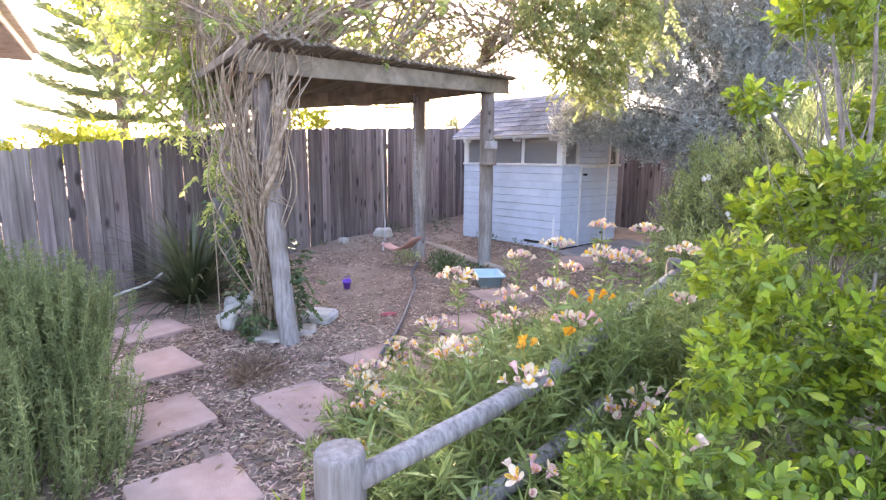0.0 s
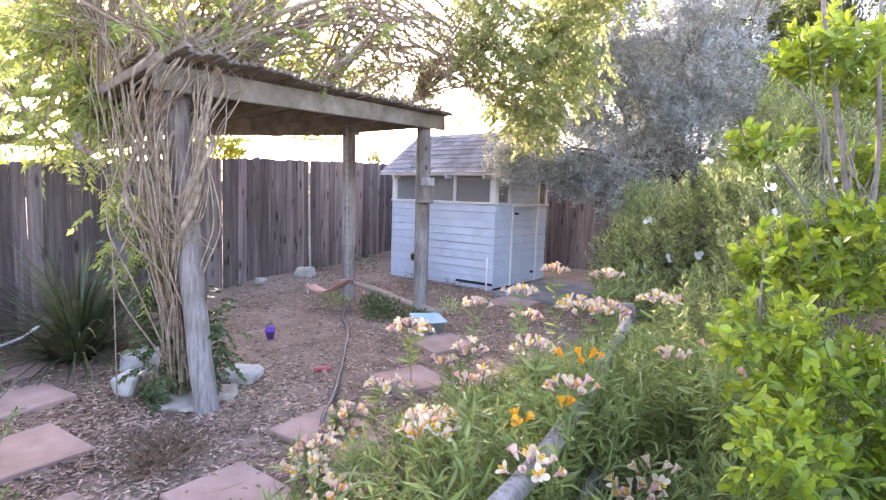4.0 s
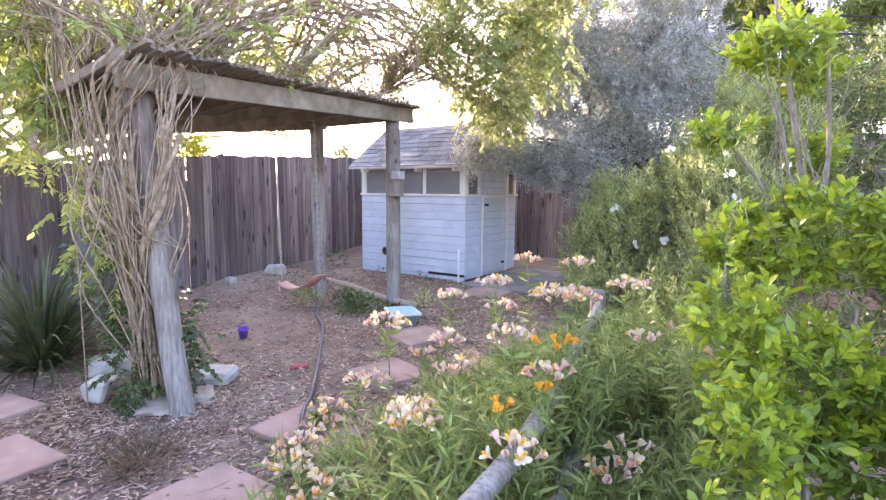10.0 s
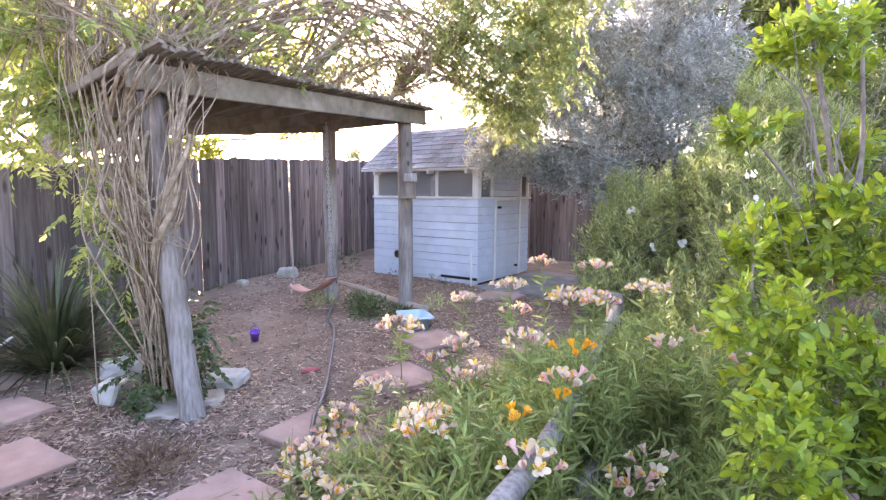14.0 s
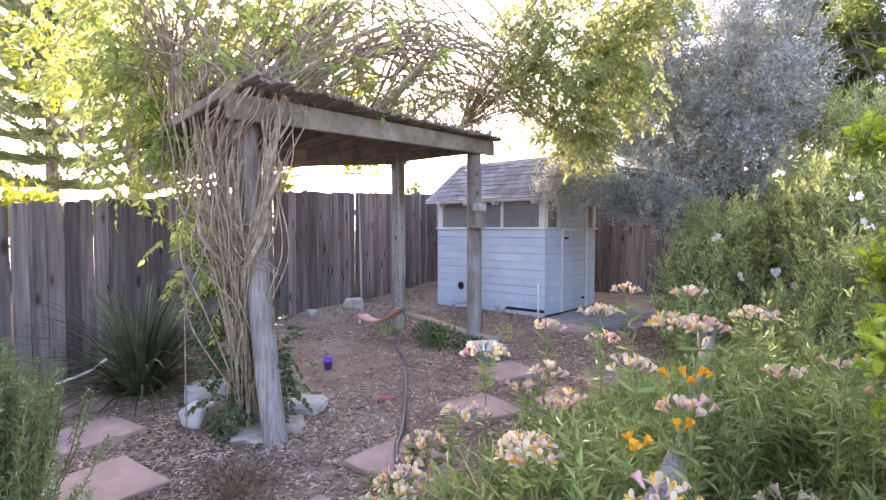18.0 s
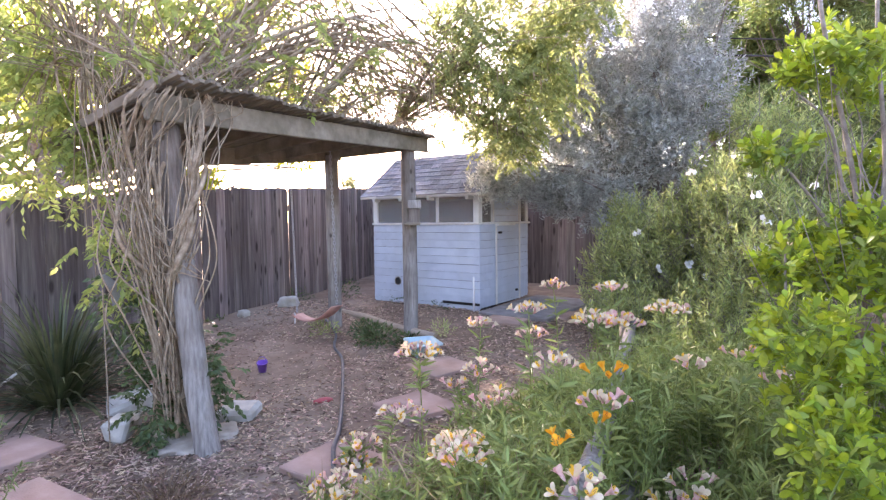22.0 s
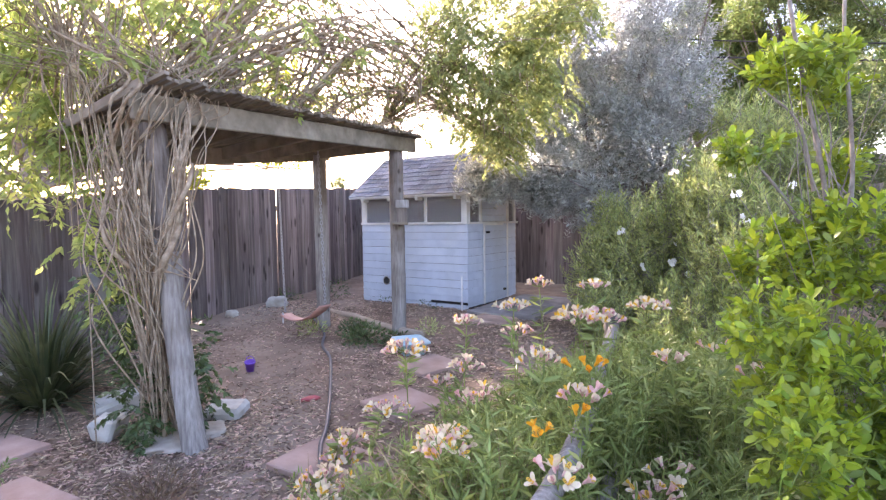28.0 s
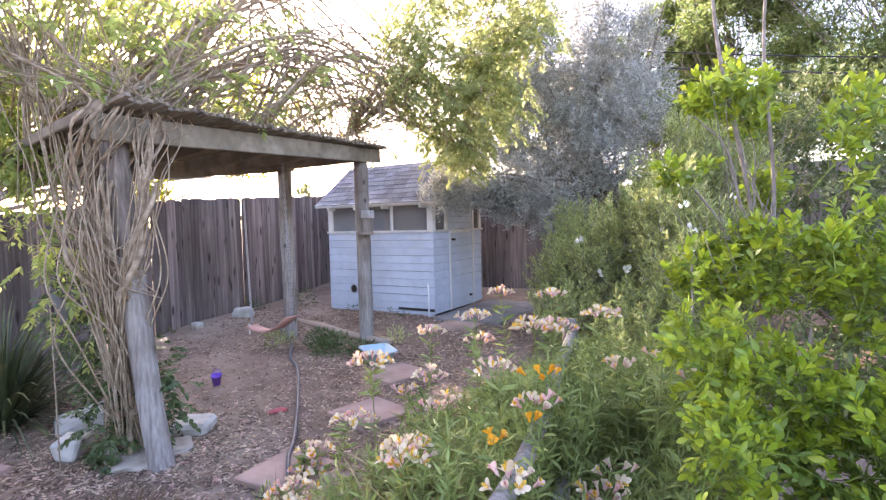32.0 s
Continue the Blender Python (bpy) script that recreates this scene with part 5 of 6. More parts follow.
# ---- trees beyond the fences ----
def clumps(blobs, seed):
    """Breaks large balls of a crown into many small ones with gaps between them."""
    rng = np.random.default_rng(seed)
    out = []
    for c, rad in blobs:
        for _ in range(22):
            d = rng.normal(size=3)
            p = np.array(c) + d / np.linalg.norm(d) * np.array(rad) * rng.uniform(0.45, 1.05)
            r = float(np.mean(rad)) * rng.uniform(0.28, 0.48)
            out.append((tuple(p), (r * 1.2, r * 1.2, r * 0.8)))
    return out


def far_tree(name, label, base, h, blobs, count, leaf, lmat, seed, r=0.12, limbs=5):
    root = thing(name, label, "tree")
    rng = np.random.default_rng(seed)
    b = np.array(base, float)
    pts = spline([b, b + np.array((0.1, 0.05, h * 0.5)), b + np.array((-0.1, 0.1, h))], 6)
    limb("trunk", [(pts, np.linspace(r, r * 0.4, len(pts)))], M_trunk, root, 8)
    lines = []
    for c, rad in blobs:
        for _ in range(limbs):
            s = b + np.array((0, 0, h * rng.uniform(0.35, 0.9)))
            e = np.array(c) + rng.normal(size=3) * np.array(rad) * 0.5
            q = spline([s, (s + e) / 2 + rng.normal(size=3) * 0.2, e], 5)
            lines.append((q, np.linspace(r * 0.06 * limbs, r * 0.012 * limbs, len(q)) + 0.004))
    limb("branchwork", lines, M_trunk, root, 6, True)
    pos, way, _ = shoots(blobs, count // 8, 8, leaf, 0.9, rng, 0.25, 0.3, leaf[0] * 2.2)
    L = leaf[0] * rng.uniform(0.6, 1.2, len(pos))
    v, f = leaves_np(pos, way, L, L * leaf[1], rng, 0.2, 0.4, 1)
    foliage("crown", v, f, lmat, root)
    return root


# high and far crown balls are added as sun blockers that shade the garden
far_tree("yellow_green_tree", "sunlit yellow-green tree beyond the fence, crown extended to block the sun", (-9.8, 3.2, 0), 4.5, [((-9.4, 3.6, 3.4), (1.0, 1.0, 0.9)), ((-9.9, 2.3, 3.7), (0.8, 0.8, 0.8)), ((-9.8, 3.0, 4.7), (1.0, 0.9, 0.6)), ((-9.7, 4.6, 4.1), (1.0, 1.1, 1.0)), ((-9.5, 5.6, 3.4), (0.9, 1.0, 1.0)), ((-10.0, 6.0, 5.0), (1.0, 1.0, 1.0)), ((-9.8, 7.0, 3.7), (0.9, 0.9, 0.9)), ((-9.3, 4.6, 2.7), (0.7, 0.9, 0.5)), ((-10.0, 7.2, 5.6), (1.0, 1.0, 1.0)), ((-9.9, 8.0, 4.3), (0.8, 0.8, 0.9)), ((-9.4, 7.4, 2.7), (0.5, 0.7, 0.4)), ((-10.2, 6.6, 6.6), (1.2, 1.2, 0.9)), ((-9.6, 8.2, 3.0), (0.6, 0.8, 0.6)), ((-9.9, 9.0, 3.8), (0.7, 0.7, 0.8))], 14000, (0.12, 0.42), L_yellow, 91)
far_tree("yellow_green_bush", "sunlit yellow-green bush rising above the fence", (-8.4, 1.35, 0), 1.5, [((-8.3, 1.5, 1.55), (0.5, 0.55, 0.32)), ((-8.5, 2.2, 1.45), (0.5, 0.4, 0.3)), ((-8.5, 0.8, 1.35), (0.4, 0.5, 0.25))], 3000, (0.08, 0.5), L_yellow, 92, 0.05)
far_tree("green_bush", "light green bush rising above the fence", (-7.9, 4.7, 0), 1.8, [((-7.8, 4.6, 2.0), (0.35, 0.4, 0.35)), ((-8.0, 4.2, 2.05), (0.35, 0.3, 0.35))], 1600, (0.08, 0.5), L_yellow, 93, 0.05)
far_tree("small_green_bush", "small light green treetop beyond the fence", (-9.6, 9.3, 0), 2.0, [((-9.6, 9.3, 2.25), (0.3, 0.3, 0.22))], 500, (0.07, 0.5), L_hedge, 94, 0.04)
for n, (b, blobs) in enumerate([((-2.6, 13.4, 0), [((-2.6, 13.4, 5.2), (1.3, 1.0, 1.1)), ((-3.6, 13.8, 4.4), (1.0, 0.9, 0.7)), ((-1.6, 13.2, 4.6), (0.8, 0.8, 0.6)), ((-2.4, 13.2, 3.2), (1.3, 0.9, 0.9))]),
                                ((-0.9, 12.8, 0), [((-0.9, 12.8, 5.4), (1.4, 1.0, 1.1)), ((-1.6, 12.9, 6.4), (1.2, 1.0, 1.0)), ((-0.1, 12.6, 4.0), (1.0, 0.9, 0.8)), ((-0.6, 12.4, 2.9), (1.2, 0.9, 0.8)), ((-1.5, 12.9, 3.9), (0.6, 0.7, 0.5))]),
                                ((1.6, 12.0, 0), [((1.6, 12.0, 4.8), (1.8, 1.2, 1.6)), ((0.6, 11.8, 3.2), (1.0, 0.9, 0.8)), ((2.6, 11.0, 3.6), (1.6, 1.1, 1.4)), ((0.4, 12.2, 6.0), (1.4, 1.0, 1.2)), ((2.0, 11.8, 6.6), (1.4, 1.0, 1.2))]),
                                ((-5.6, 14.5, 0), [((-5.4, 14.3, 4.8), (1.2, 1.0, 0.9)), ((-4.6, 14.4, 3.6), (1.1, 0.9, 0.9))])]):
    far_tree("pine_tree", "tall dark green pine tree beyond the back fence", b, 5.2, clumps(blobs, 95 + n), 46000, (0.14, 0.2), L_pine, 95 + n, 0.11, 1)["group"] = "pines behind the fence"


def build_conifer():
    root = thing("layered_conifer", "tall conifer with layered upswept branches beyond the fence", "tree")
    rng = np.random.default_rng(111)
    b = np.array((-15.6, 3.25, 0.0))
    limb("trunk", [(np.array([b, b + (0, 0, 4), b + (0, 0, 8.5)]), [0.16, 0.11, 0.03])], M_trunk, root, 8)
    pos, way, lines = [], [], []
    for k in range(12):
        z, R = 1.2 + 0.56 * k, 2.1 - 0.12 * k
        for j in range(7):
            a = j * 0.9 + k * 0.5 + rng.uniform(-0.1, 0.1)
            d = np.array((np.cos(a), np.sin(a), 0))
            q = spline([b + (0, 0, z), b + (0, 0, z) + d * R * 0.5 - (0, 0, 0.02), b + (0, 0, z) + d * R * rng.uniform(0.85, 1.1) + (0, 0, 0.26)], 8)
            lines.append((q, np.linspace(0.022, 0.006, len(q))))
            for n, (p, nx) in enumerate(zip(q[2:], q[3:])):
                wide = 0.30 * min(1.0, 0.35 + 0.1 * n)
                for s in (-1, 1):
                    for _ in range(34):
                        off = s * np.cross(d, (0, 0, 1)) * rng.uniform(0, wide)
                        pos.append(p + (nx - p) * rng.random() + off + rng.normal(size=3) * 0.02 + (0, 0, 0.12 * abs(off).sum()))
                        way.append(d * 0.9 + s * np.cross(d, (0, 0, 1)) * rng.uniform(0.1, 0.7) + np.array((0, 0, rng.uniform(-0.2, 0.5))))
    limb("branchwork", lines, M_trunk, root, 5, True)
    pos, way = np.array(pos), np.array(way)
    L = rng.uniform(0.12, 0.26, len(pos))
    v, f = leaves_np(pos, way, L, L * 0.16, rng, -0.2, 0.4, 1)
    foliage("crown", v, f, L_conifer, root)


build_conifer()


def build_far_things():
    root = thing("neighbour_house", "pale stucco neighbouring house with a wide gable eave", "house")
    far, run, back = Vector((-11.76, 1.29, 3.12)), Vector((0.988, -0.154, 0)), Vector((-0.154, -0.988, 0))
    near = far + run * 5.0
    beam_between("fascia", far, near, 0.04, 0.2, root, M_white)
    beam_between("gutter", far + Vector((0, 0.07, 0.05)), near + Vector((0, 0.07, 0.05)), 0.1, 0.09, root, M_concrete, "pale metal gutter")
    for name, lift, rise, deep, thick, mt in (("soffit", -0.1, 0.0, 0.9, 0.02, M_grey), ("roof", 0.11, 1.6, 4.0, 0.05, M_shingle)):
        bm = bmesh.new()
        q = [far, near, near + back * deep + Vector((0, 0, rise)), far + back * deep + Vector((0, 0, rise))]
        top = [bm.verts.new(v + Vector((0, 0, lift))) for v in q]
        bot = [bm.verts.new(v + Vector((0, 0, lift - thick))) for v in q]
        bm.faces.new(top[::-1]); bm.faces.new(bot)
        for k in range(4):
            bm.faces.new((top[k], top[(k + 1) % 4], bot[(k + 1) % 4], bot[k]))
        bmesh.ops.recalc_face_normals(bm, faces=bm.faces)
        part(name, bm, mt, root)
    bm = box(4.6, 3.4, 3.1, 0.01, at=(2.3, -2.6, 1.55))
    part("wall", bm, M_house, root).matrix_basis = Matrix.Translation((far.x, far.y, 0)) @ Matrix.Rotation(math.atan2(run.y, run.x), 4, "Z")
    root = thing("distant_house", "low distant house with a green roof", "house")
    part("wall", box(3, 4, 1.2, 0.01, at=(-25.5, 0.0, 0.7)), M_house, root)
    bm = bmesh.new()
    c = [bm.verts.new(v) for v in ((-23.6, -2.6, 1.3), (-23.6, 1.7, 1.3), (-27, 1.7, 1.3), (-27, -2.6, 1.3), (-25.3, -2.6, 2.0), (-25.3, 1.0, 2.0))]
    for f in ((0, 1, 5, 4), (1, 2, 5), (2, 3, 4, 5), (3, 0, 4), (3, 2, 1, 0)):
        bm.faces.new([c[k] for k in f])
    part("roof", bm, M_roofg, root)
    for a, b, r in (((-5.2, 9.45, 4.62), (5, 11.0, 2.95), 0.016), ((-5.2, 9.6, 4.95), (5, 11.2, 3.2), 0.010)):
        p = [Vector(a).lerp(Vector(b), k / 20) - Vector((0, 0, 0.16 * math.sin(math.pi * k / 20))) for k in range(21)]
        tagged(part("power_line", tube(p, r, 6), M_wire, None, "", True), "black overhead power line crossing behind the trees", "cable", "overhead lines")


build_far_things()


# ---- rail fence along the flower bed ----
def build_bed_rail():
    rng = random.Random(31)
    root = thing("bed_rail", "weathered grey round-pole rail along the flower bed", "rail")
    def rough(bm):
        for v in bm.verts:
            v.co += Vector((rng.uniform(-1, 1), rng.uniform(-1, 1), rng.uniform(-1, 1))) * 0.002
        return bm
    part("post", rough(tube([(-0.93, 1.19, -0.1), (-0.935, 1.19, 0.2), (-0.94, 1.19, 0.505), (-0.94, 1.19, 0.517), (-0.94, 1.19, 0.520)], [0.078, 0.077, 0.076, 0.072, 0.066], 18)), M_post, root, "", True)
    part("post", rough(tube([(-1.53, 4.42, -0.1), (-1.53, 4.42, 0.6), (-1.53, 4.42, 0.635)], [0.06, 0.058, 0.045], 16)), M_post, root, "", True)
    pts = spline([(-0.90, 1.22, 0.43), (-0.945, 1.95, 0.46), (-1.06, 2.6, 0.48), (-1.25, 3.35, 0.50), (-1.5, 4.38, 0.53)], 6)
    part("upper_rail", rough(tube([tuple(p) for p in pts], [0.038] * len(pts), 16)), M_post, root, "", True)
    pts = spline([(-0.84, 1.25, 0.15), (-0.85, 1.95, 0.2), (-1.0, 2.8, 0.22), (-1.42, 4.36, 0.25)], 6)
    part("lower_rail", rough(tube([tuple(p) for p in pts], 0.038, 14)), M_post, root, "", True)


build_bed_rail()


# ---- swing ----
def build_swing():
    root = thing("strap_swing", "child's strap swing with a faded red seat hung on chains", "swing")
    tops = [Vector((-5.23, 4.23, 2.06)), Vector((-4.50, 4.18, 2.08))]
    lows = [Vector((-5.22, 4.27, 0.33)), Vector((-4.47, 4.20, 0.50))]
    link_bm = bmesh.new()
    n = 10
    rows = []
    for k in range(n):
        a = 2 * math.pi * k / n
        c = Vector((0.011 * math.cos(a), 0, 0.022 * math.sin(a)))
        o = Vector((math.cos(a), 0, math.sin(a)))
        rows.append([link_bm.verts.new(c + 0.0046 * (o * math.cos(b) + Vector((0, 1, 0)) * math.sin(b))) for b in (j * 2 * math.pi / 4 for j in range(4))])
    for k in range(n):
        for j in range(4):
            link_bm.faces.new((rows[k][j], rows[(k + 1) % n][j], rows[(k + 1) % n][(j + 1) % 4], rows[k][(j + 1) % 4]))
    src = None
    for top, low in zip(tops, lows):
        hook = ring_bm(0.024, 0.006, 14)
        bmesh.ops.transform(hook, matrix=Matrix.Translation(top + Vector((0, 0, 0.022))) @ Matrix.Rotation(math.pi / 2, 4, "X"), verts=hook.verts)
        chain = part("chain", hook, M_metal, root)
        d = low - top
        cnt = int(d.length / 0.034)
        for k in range(cnt):
            m = Matrix.Translation(top + d * (k + 0.5) / cnt) @ (-d).to_track_quat("Z", "Y").to_matrix().to_4x4() @ Matrix.Rotation(math.pi / 2 * (k % 2) + 0.3, 4, "Z")
            if src is None:
                src = part("chain_link", link_bm, M_metal, chain)
                src.matrix_basis = m
            else:
                share("chain_link", src, chain, m)
    # seat: a sagging belt
    a, b = lows
    u = np.linspace(0, 1, 15)
    w = (b - a).cross(Vector((0, 0, 1))).normalized() * 0.075
    bm = bmesh.new()
    top, bot = [], []
    for k in u:
        p = a.lerp(b, k) - Vector((0, 0, 0.42 * k * (1 - k) + 0.02))
        top.append([bm.verts.new(p + w * s) for s in (-1, 1)])
        bot.append([bm.verts.new(p + w * s - Vector((0, 0, 0.012))) for s in (-1, 1)])
    for k in range(14):
        bm.faces.new((top[k][0], top[k][1], top[k + 1][1], top[k + 1][0]))
        bm.faces.new((bot[k][0], bot[k + 1][0], bot[k + 1][1], bot[k][1]))
        for s in (0, 1):
            q = (top[k][s], top[k + 1][s], bot[k + 1][s], bot[k][s])
            bm.faces.new(q if s == 0 else q[::-1])
    bm.faces.new((top[0][0], bot[0][0], bot[0][1], top[0][1]))
    bm.faces.new((top[14][0], top[14][1], bot[14][1], bot[14][0]))
    seat = part("seat", bm, M_seat, root, "faded red belt seat", True)
    part("end_tag", box(0.025, 0.008, 0.12, 0.002, at=(a.x + 0.02, a.y - 0.05, a.z - 0.06)), M_plastic_w, seat, "white plastic tag")


build_swing()


# ---- birdhouse on the far post ----
def build_birdhouse():
    root = thing("birdhouse", "small weathered wooden birdhouse with a perch ledge on the post", "birdhouse", (-3.93, 4.845, 1.34), rz=-52)
    bm = bmesh.new()
    o = [(-0.055, 0.0), (0.055, 0.0), (0.055, 0.15), (0.0, 0.22), (-0.055, 0.15)]
    f = [bm.verts.new((x, -0.06, z)) for x, z in o]
    b = [bm.verts.new((x, 0.05, z)) for x, z in o]
    bm.faces.new(f); bm.faces.new(b[::-1])
    for k in range(5):
        bm.faces.new((f[k], b[k], b[(k + 1) % 5], f[(k + 1) % 5])[::-1])
    body = part("body", bm, M_bark, root)
    for s in (-1, 1):
        r = part("roof_board", box(0.012, 0.14, 0.115, 0.002), M_post, root)
        r.matrix_basis = Matrix.Translation((s * 0.036, -0.005, 0.193)) @ Matrix.Rotation(-s * 0.70, 4, "Y")
    part("entrance", tube([(0, -0.063, 0.11), (0, -0.058, 0.11)], 0.018, 14), M_hole, body, "dark entrance hole")
    part("ledge", box(0.2, 0.17, 0.03, 0.004, at=(0.04, -0.03, -0.015)), M_beam, root)


build_birdhouse()


# ---- loose things on the ground ----
def stone_bm(sx, sy, sz, seed, rough=0.12, cuts=3):
    bm = bmesh.new()
    bmesh.ops.create_icosphere(bm, subdivisions=cuts, radius=1)
    for v in bm.verts:
        p = v.co.copy()
        k = max(abs(p.x), abs(p.y), abs(p.z))
        p = p.lerp(p / k, 0.55)
        p *= 1 + rough * noise.noise(p * 1.6 + Vector((seed, 0, 0))) + 0.04 * noise.noise(p * 5 + Vector((seed, 3, 0)))
        v.co = Vector((p.x * sx, p.y * sy, p.z * sz))
    return bm


def lay(name, bm, material, label, category, x, y, dz=0.0, rz=0.0, rx=0.0, ry=0.0, group="", smooth=False):
    ob = tagged(part(name, bm, material, None, "", smooth), label, category, group)
    ob.matrix_basis = pose(x, y, ground_z(x, y) + dz, rx, ry, rz)
    return ob


lay("concrete_block", box(0.26, 0.21, 0.085, 0.025, 0.006, rng=random.Random(4)), M_concrete, "white square concrete footing block at the vine's foot", "block", -3.55, 2.47, 0.045, 32, 6, 0)
lay("broken_block", box(0.34, 0.2, 0.13, 0.022, 0.035, rng=random.Random(3)), M_concrete, "pale broken concrete lump partly under leaves", "block", -4.28, 2.12, 0.05, 62, 8, -10)
lay("broken_block", box(0.30, 0.15, 0.13, 0.02, 0.03, rng=random.Random(8)), M_concrete, "pale broken concrete chunk standing in mulch", "block", -3.90, 1.87, 0.05, 140, -8, 10)
lay("flat_stone", stone_bm(0.26, 0.15, 0.028, 5, 0.3), M_slab, "flat sandy stone slab beside the leaning post", "stone", -3.55, 2.05, 0.014, 160, smooth=True)
lay("flat_stone", stone_bm(0.13, 0.09, 0.025, 6, 0.2), M_slab, "small flat sandy stone beside the leaning post", "stone", -3.40, 2.27, 0.012, -30, smooth=True)
lay("garden_rock", stone_bm(0.14, 0.1, 0.09, 12, 0.3), M_concrete, "pale rock lying near the fence", "stone", -6.28, 4.95, 0.05, 40, smooth=True)
lay("garden_rock", stone_bm(0.07, 0.06, 0.05, 14, 0.25), M_concrete, "small pale rock lying at the fence", "stone", -6.25, 4.25, 0.03, 10, smooth=True)
lay("peeled_log", tube([(-1.0, 0, 0), (-0.4, 0.02, 0.01), (0.3, -0.01, 0), (1.0, 0.01, 0.0)], [0.045, 0.044, 0.04, 0.036], 12), M_log, "long peeled log lying as a border", "log", -4.62, 5.02, 0.04, -14, smooth=True)
lay("red_toy_scoop", tube([(-0.07, 0, 0), (-0.02, 0, 0.004), (0.03, 0.004, 0), (0.07, 0, 0)], [0.012, 0.02, 0.024, 0.01], 10), M_red, "small faded red plastic toy scoop on the soil", "toy", -3.28, 2.98, 0.012, 60, smooth=True)


lay("concrete_slab", box(0.95, 1.75, 0.07, 0.008, 0.006, rng=random.Random(6)), M_grey, "grey concrete slab in front of the shed door", "slab", -3.50, 7.0, 0.0, 2)


def build_bucket():
    root = thing("toy_bucket", "small purple plastic toy bucket tipped on the soil", "bucket", (-4.27, 3.15, ground_z(-4.27, 3.15) + 0.045), rz=20)
    root.matrix_basis = root.matrix_basis @ pose(0, 0, 0, 12, 8, 0)
    bm = bmesh.new()
    prof = [(0.030, -0.05), (0.043, 0.05), (0.047, 0.05), (0.047, 0.044), (0.044, 0.044), (0.040, 0.045), (0.027, -0.045)]
    rows = [[bm.verts.new((r * math.cos(a), r * math.sin(a), z)) for a in (2 * math.pi * k / 20 for k in range(20))] for r, z in ((0.030, -0.05), (0.043, 0.04), (0.047, 0.041), (0.047, 0.05), (0.041, 0.05), (0.028, -0.044))]
    for p, q in zip(rows, rows[1:]):
        for k in range(20):
            bm.faces.new((p[k], p[(k + 1) % 20], q[(k + 1) % 20], q[k]))
    bm.faces.new(rows[0][::-1]); bm.faces.new(rows[-1])
    pail = part("pail", bm, M_purple, root, "", True)
    h = [(0.047 * math.cos(a), 0.012, 0.045 + 0.05 * math.sin(a)) for a in np.linspace(0, math.pi, 12)]
    part("handle", tube(h, 0.0028, 6), M_purple, pail, "", True)


build_bucket()


def build_tub():
    root = thing("plastic_tub", "pale blue rectangular plastic tub on the ground", "tub", (-3.42, 4.32, ground_z(-3.42, 4.32) + 0.005), rz=-35)
    bm = bmesh.new()
    def ring(sx, sy, z, n=6):
        out = []
        r = 0.04
        for cx, cy, a0 in ((sx - r, sy - r, 0), (-sx + r, sy - r, 1), (-sx + r, -sy + r, 2), (sx - r, -sy + r, 3)):
            out += [bm.verts.new((cx + r * math.cos(math.pi / 2 * (a0 + k / n)), cy + r * math.sin(math.pi / 2 * (a0 + k / n)), z)) for k in range(n + 1)]
        return out
    rows = [ring(0.15, 0.105, 0.0), ring(0.175, 0.13, 0.115), ring(0.195, 0.15, 0.118), ring(0.195, 0.15, 0.105), ]
    inner = [ring(0.195, 0.15, 0.122), ring(0.168, 0.123, 0.122), ring(0.145, 0.10, 0.008)]
    rows = [rows[0], rows[1], rows[3], inner[0], inner[1], inner[2]]
    for p, q in zip(rows, rows[1:]):
        for k in range(len(p)):
            bm.faces.new((p[k], p[(k + 1) % len(p)], q[(k + 1) % len(p)], q[k]))
    bm.faces.new(rows[0][::-1]); bm.faces.new(rows[-1])
    part("basin", bm, M_tub, root, "", True)


build_tub()


def build_lines():
    def run(name, ctrl, r, material, label, category):
        pts = spline([(x, y, ground_z(x, y) + z) for x, y, z in ctrl], 8)
        tagged(part(name, tube([tuple(p) for p in pts], r, 8), material, None, "", True), label, category)
    run("garden_hose", [(-1.6, 1.75, 0.03), (-2.0, 2.0, 0.05), (-2.2, 2.13, 0.06), (-2.54, 2.42, 0.05), (-2.72, 2.62, 0.035), (-3.0, 2.9, 0.02), (-3.42, 3.3, 0.02), (-3.94, 3.77, 0.02), (-4.3, 4.0, 0.03), (-4.75, 4.42, 0.02), (-5.3, 4.75, 0.02)], 0.0135, M_hose, "dark grey garden hose lying across the soil", "hose")
    run("pale_cable", [(-4.87, 1.60, 0.30), (-4.93, 1.49, 0.21), (-4.96, 1.32, 0.16), (-5.00, 1.17, 0.10), (-4.84, 1.08, 0.05), (-4.50, 1.05, 0.01), (-4.20, 1.06, 0.01)], 0.0105, M_cable, "pale thin cable lying along the path", "cable")
    tagged(part("white_pipe", tube([(-4.14, 6.30, 0.05), (-4.14, 6.30, 0.6)], 0.013, 10), M_plastic_w, None, "", True), "thin white plastic pipe standing at the shed corner", "pipe")


build_lines()


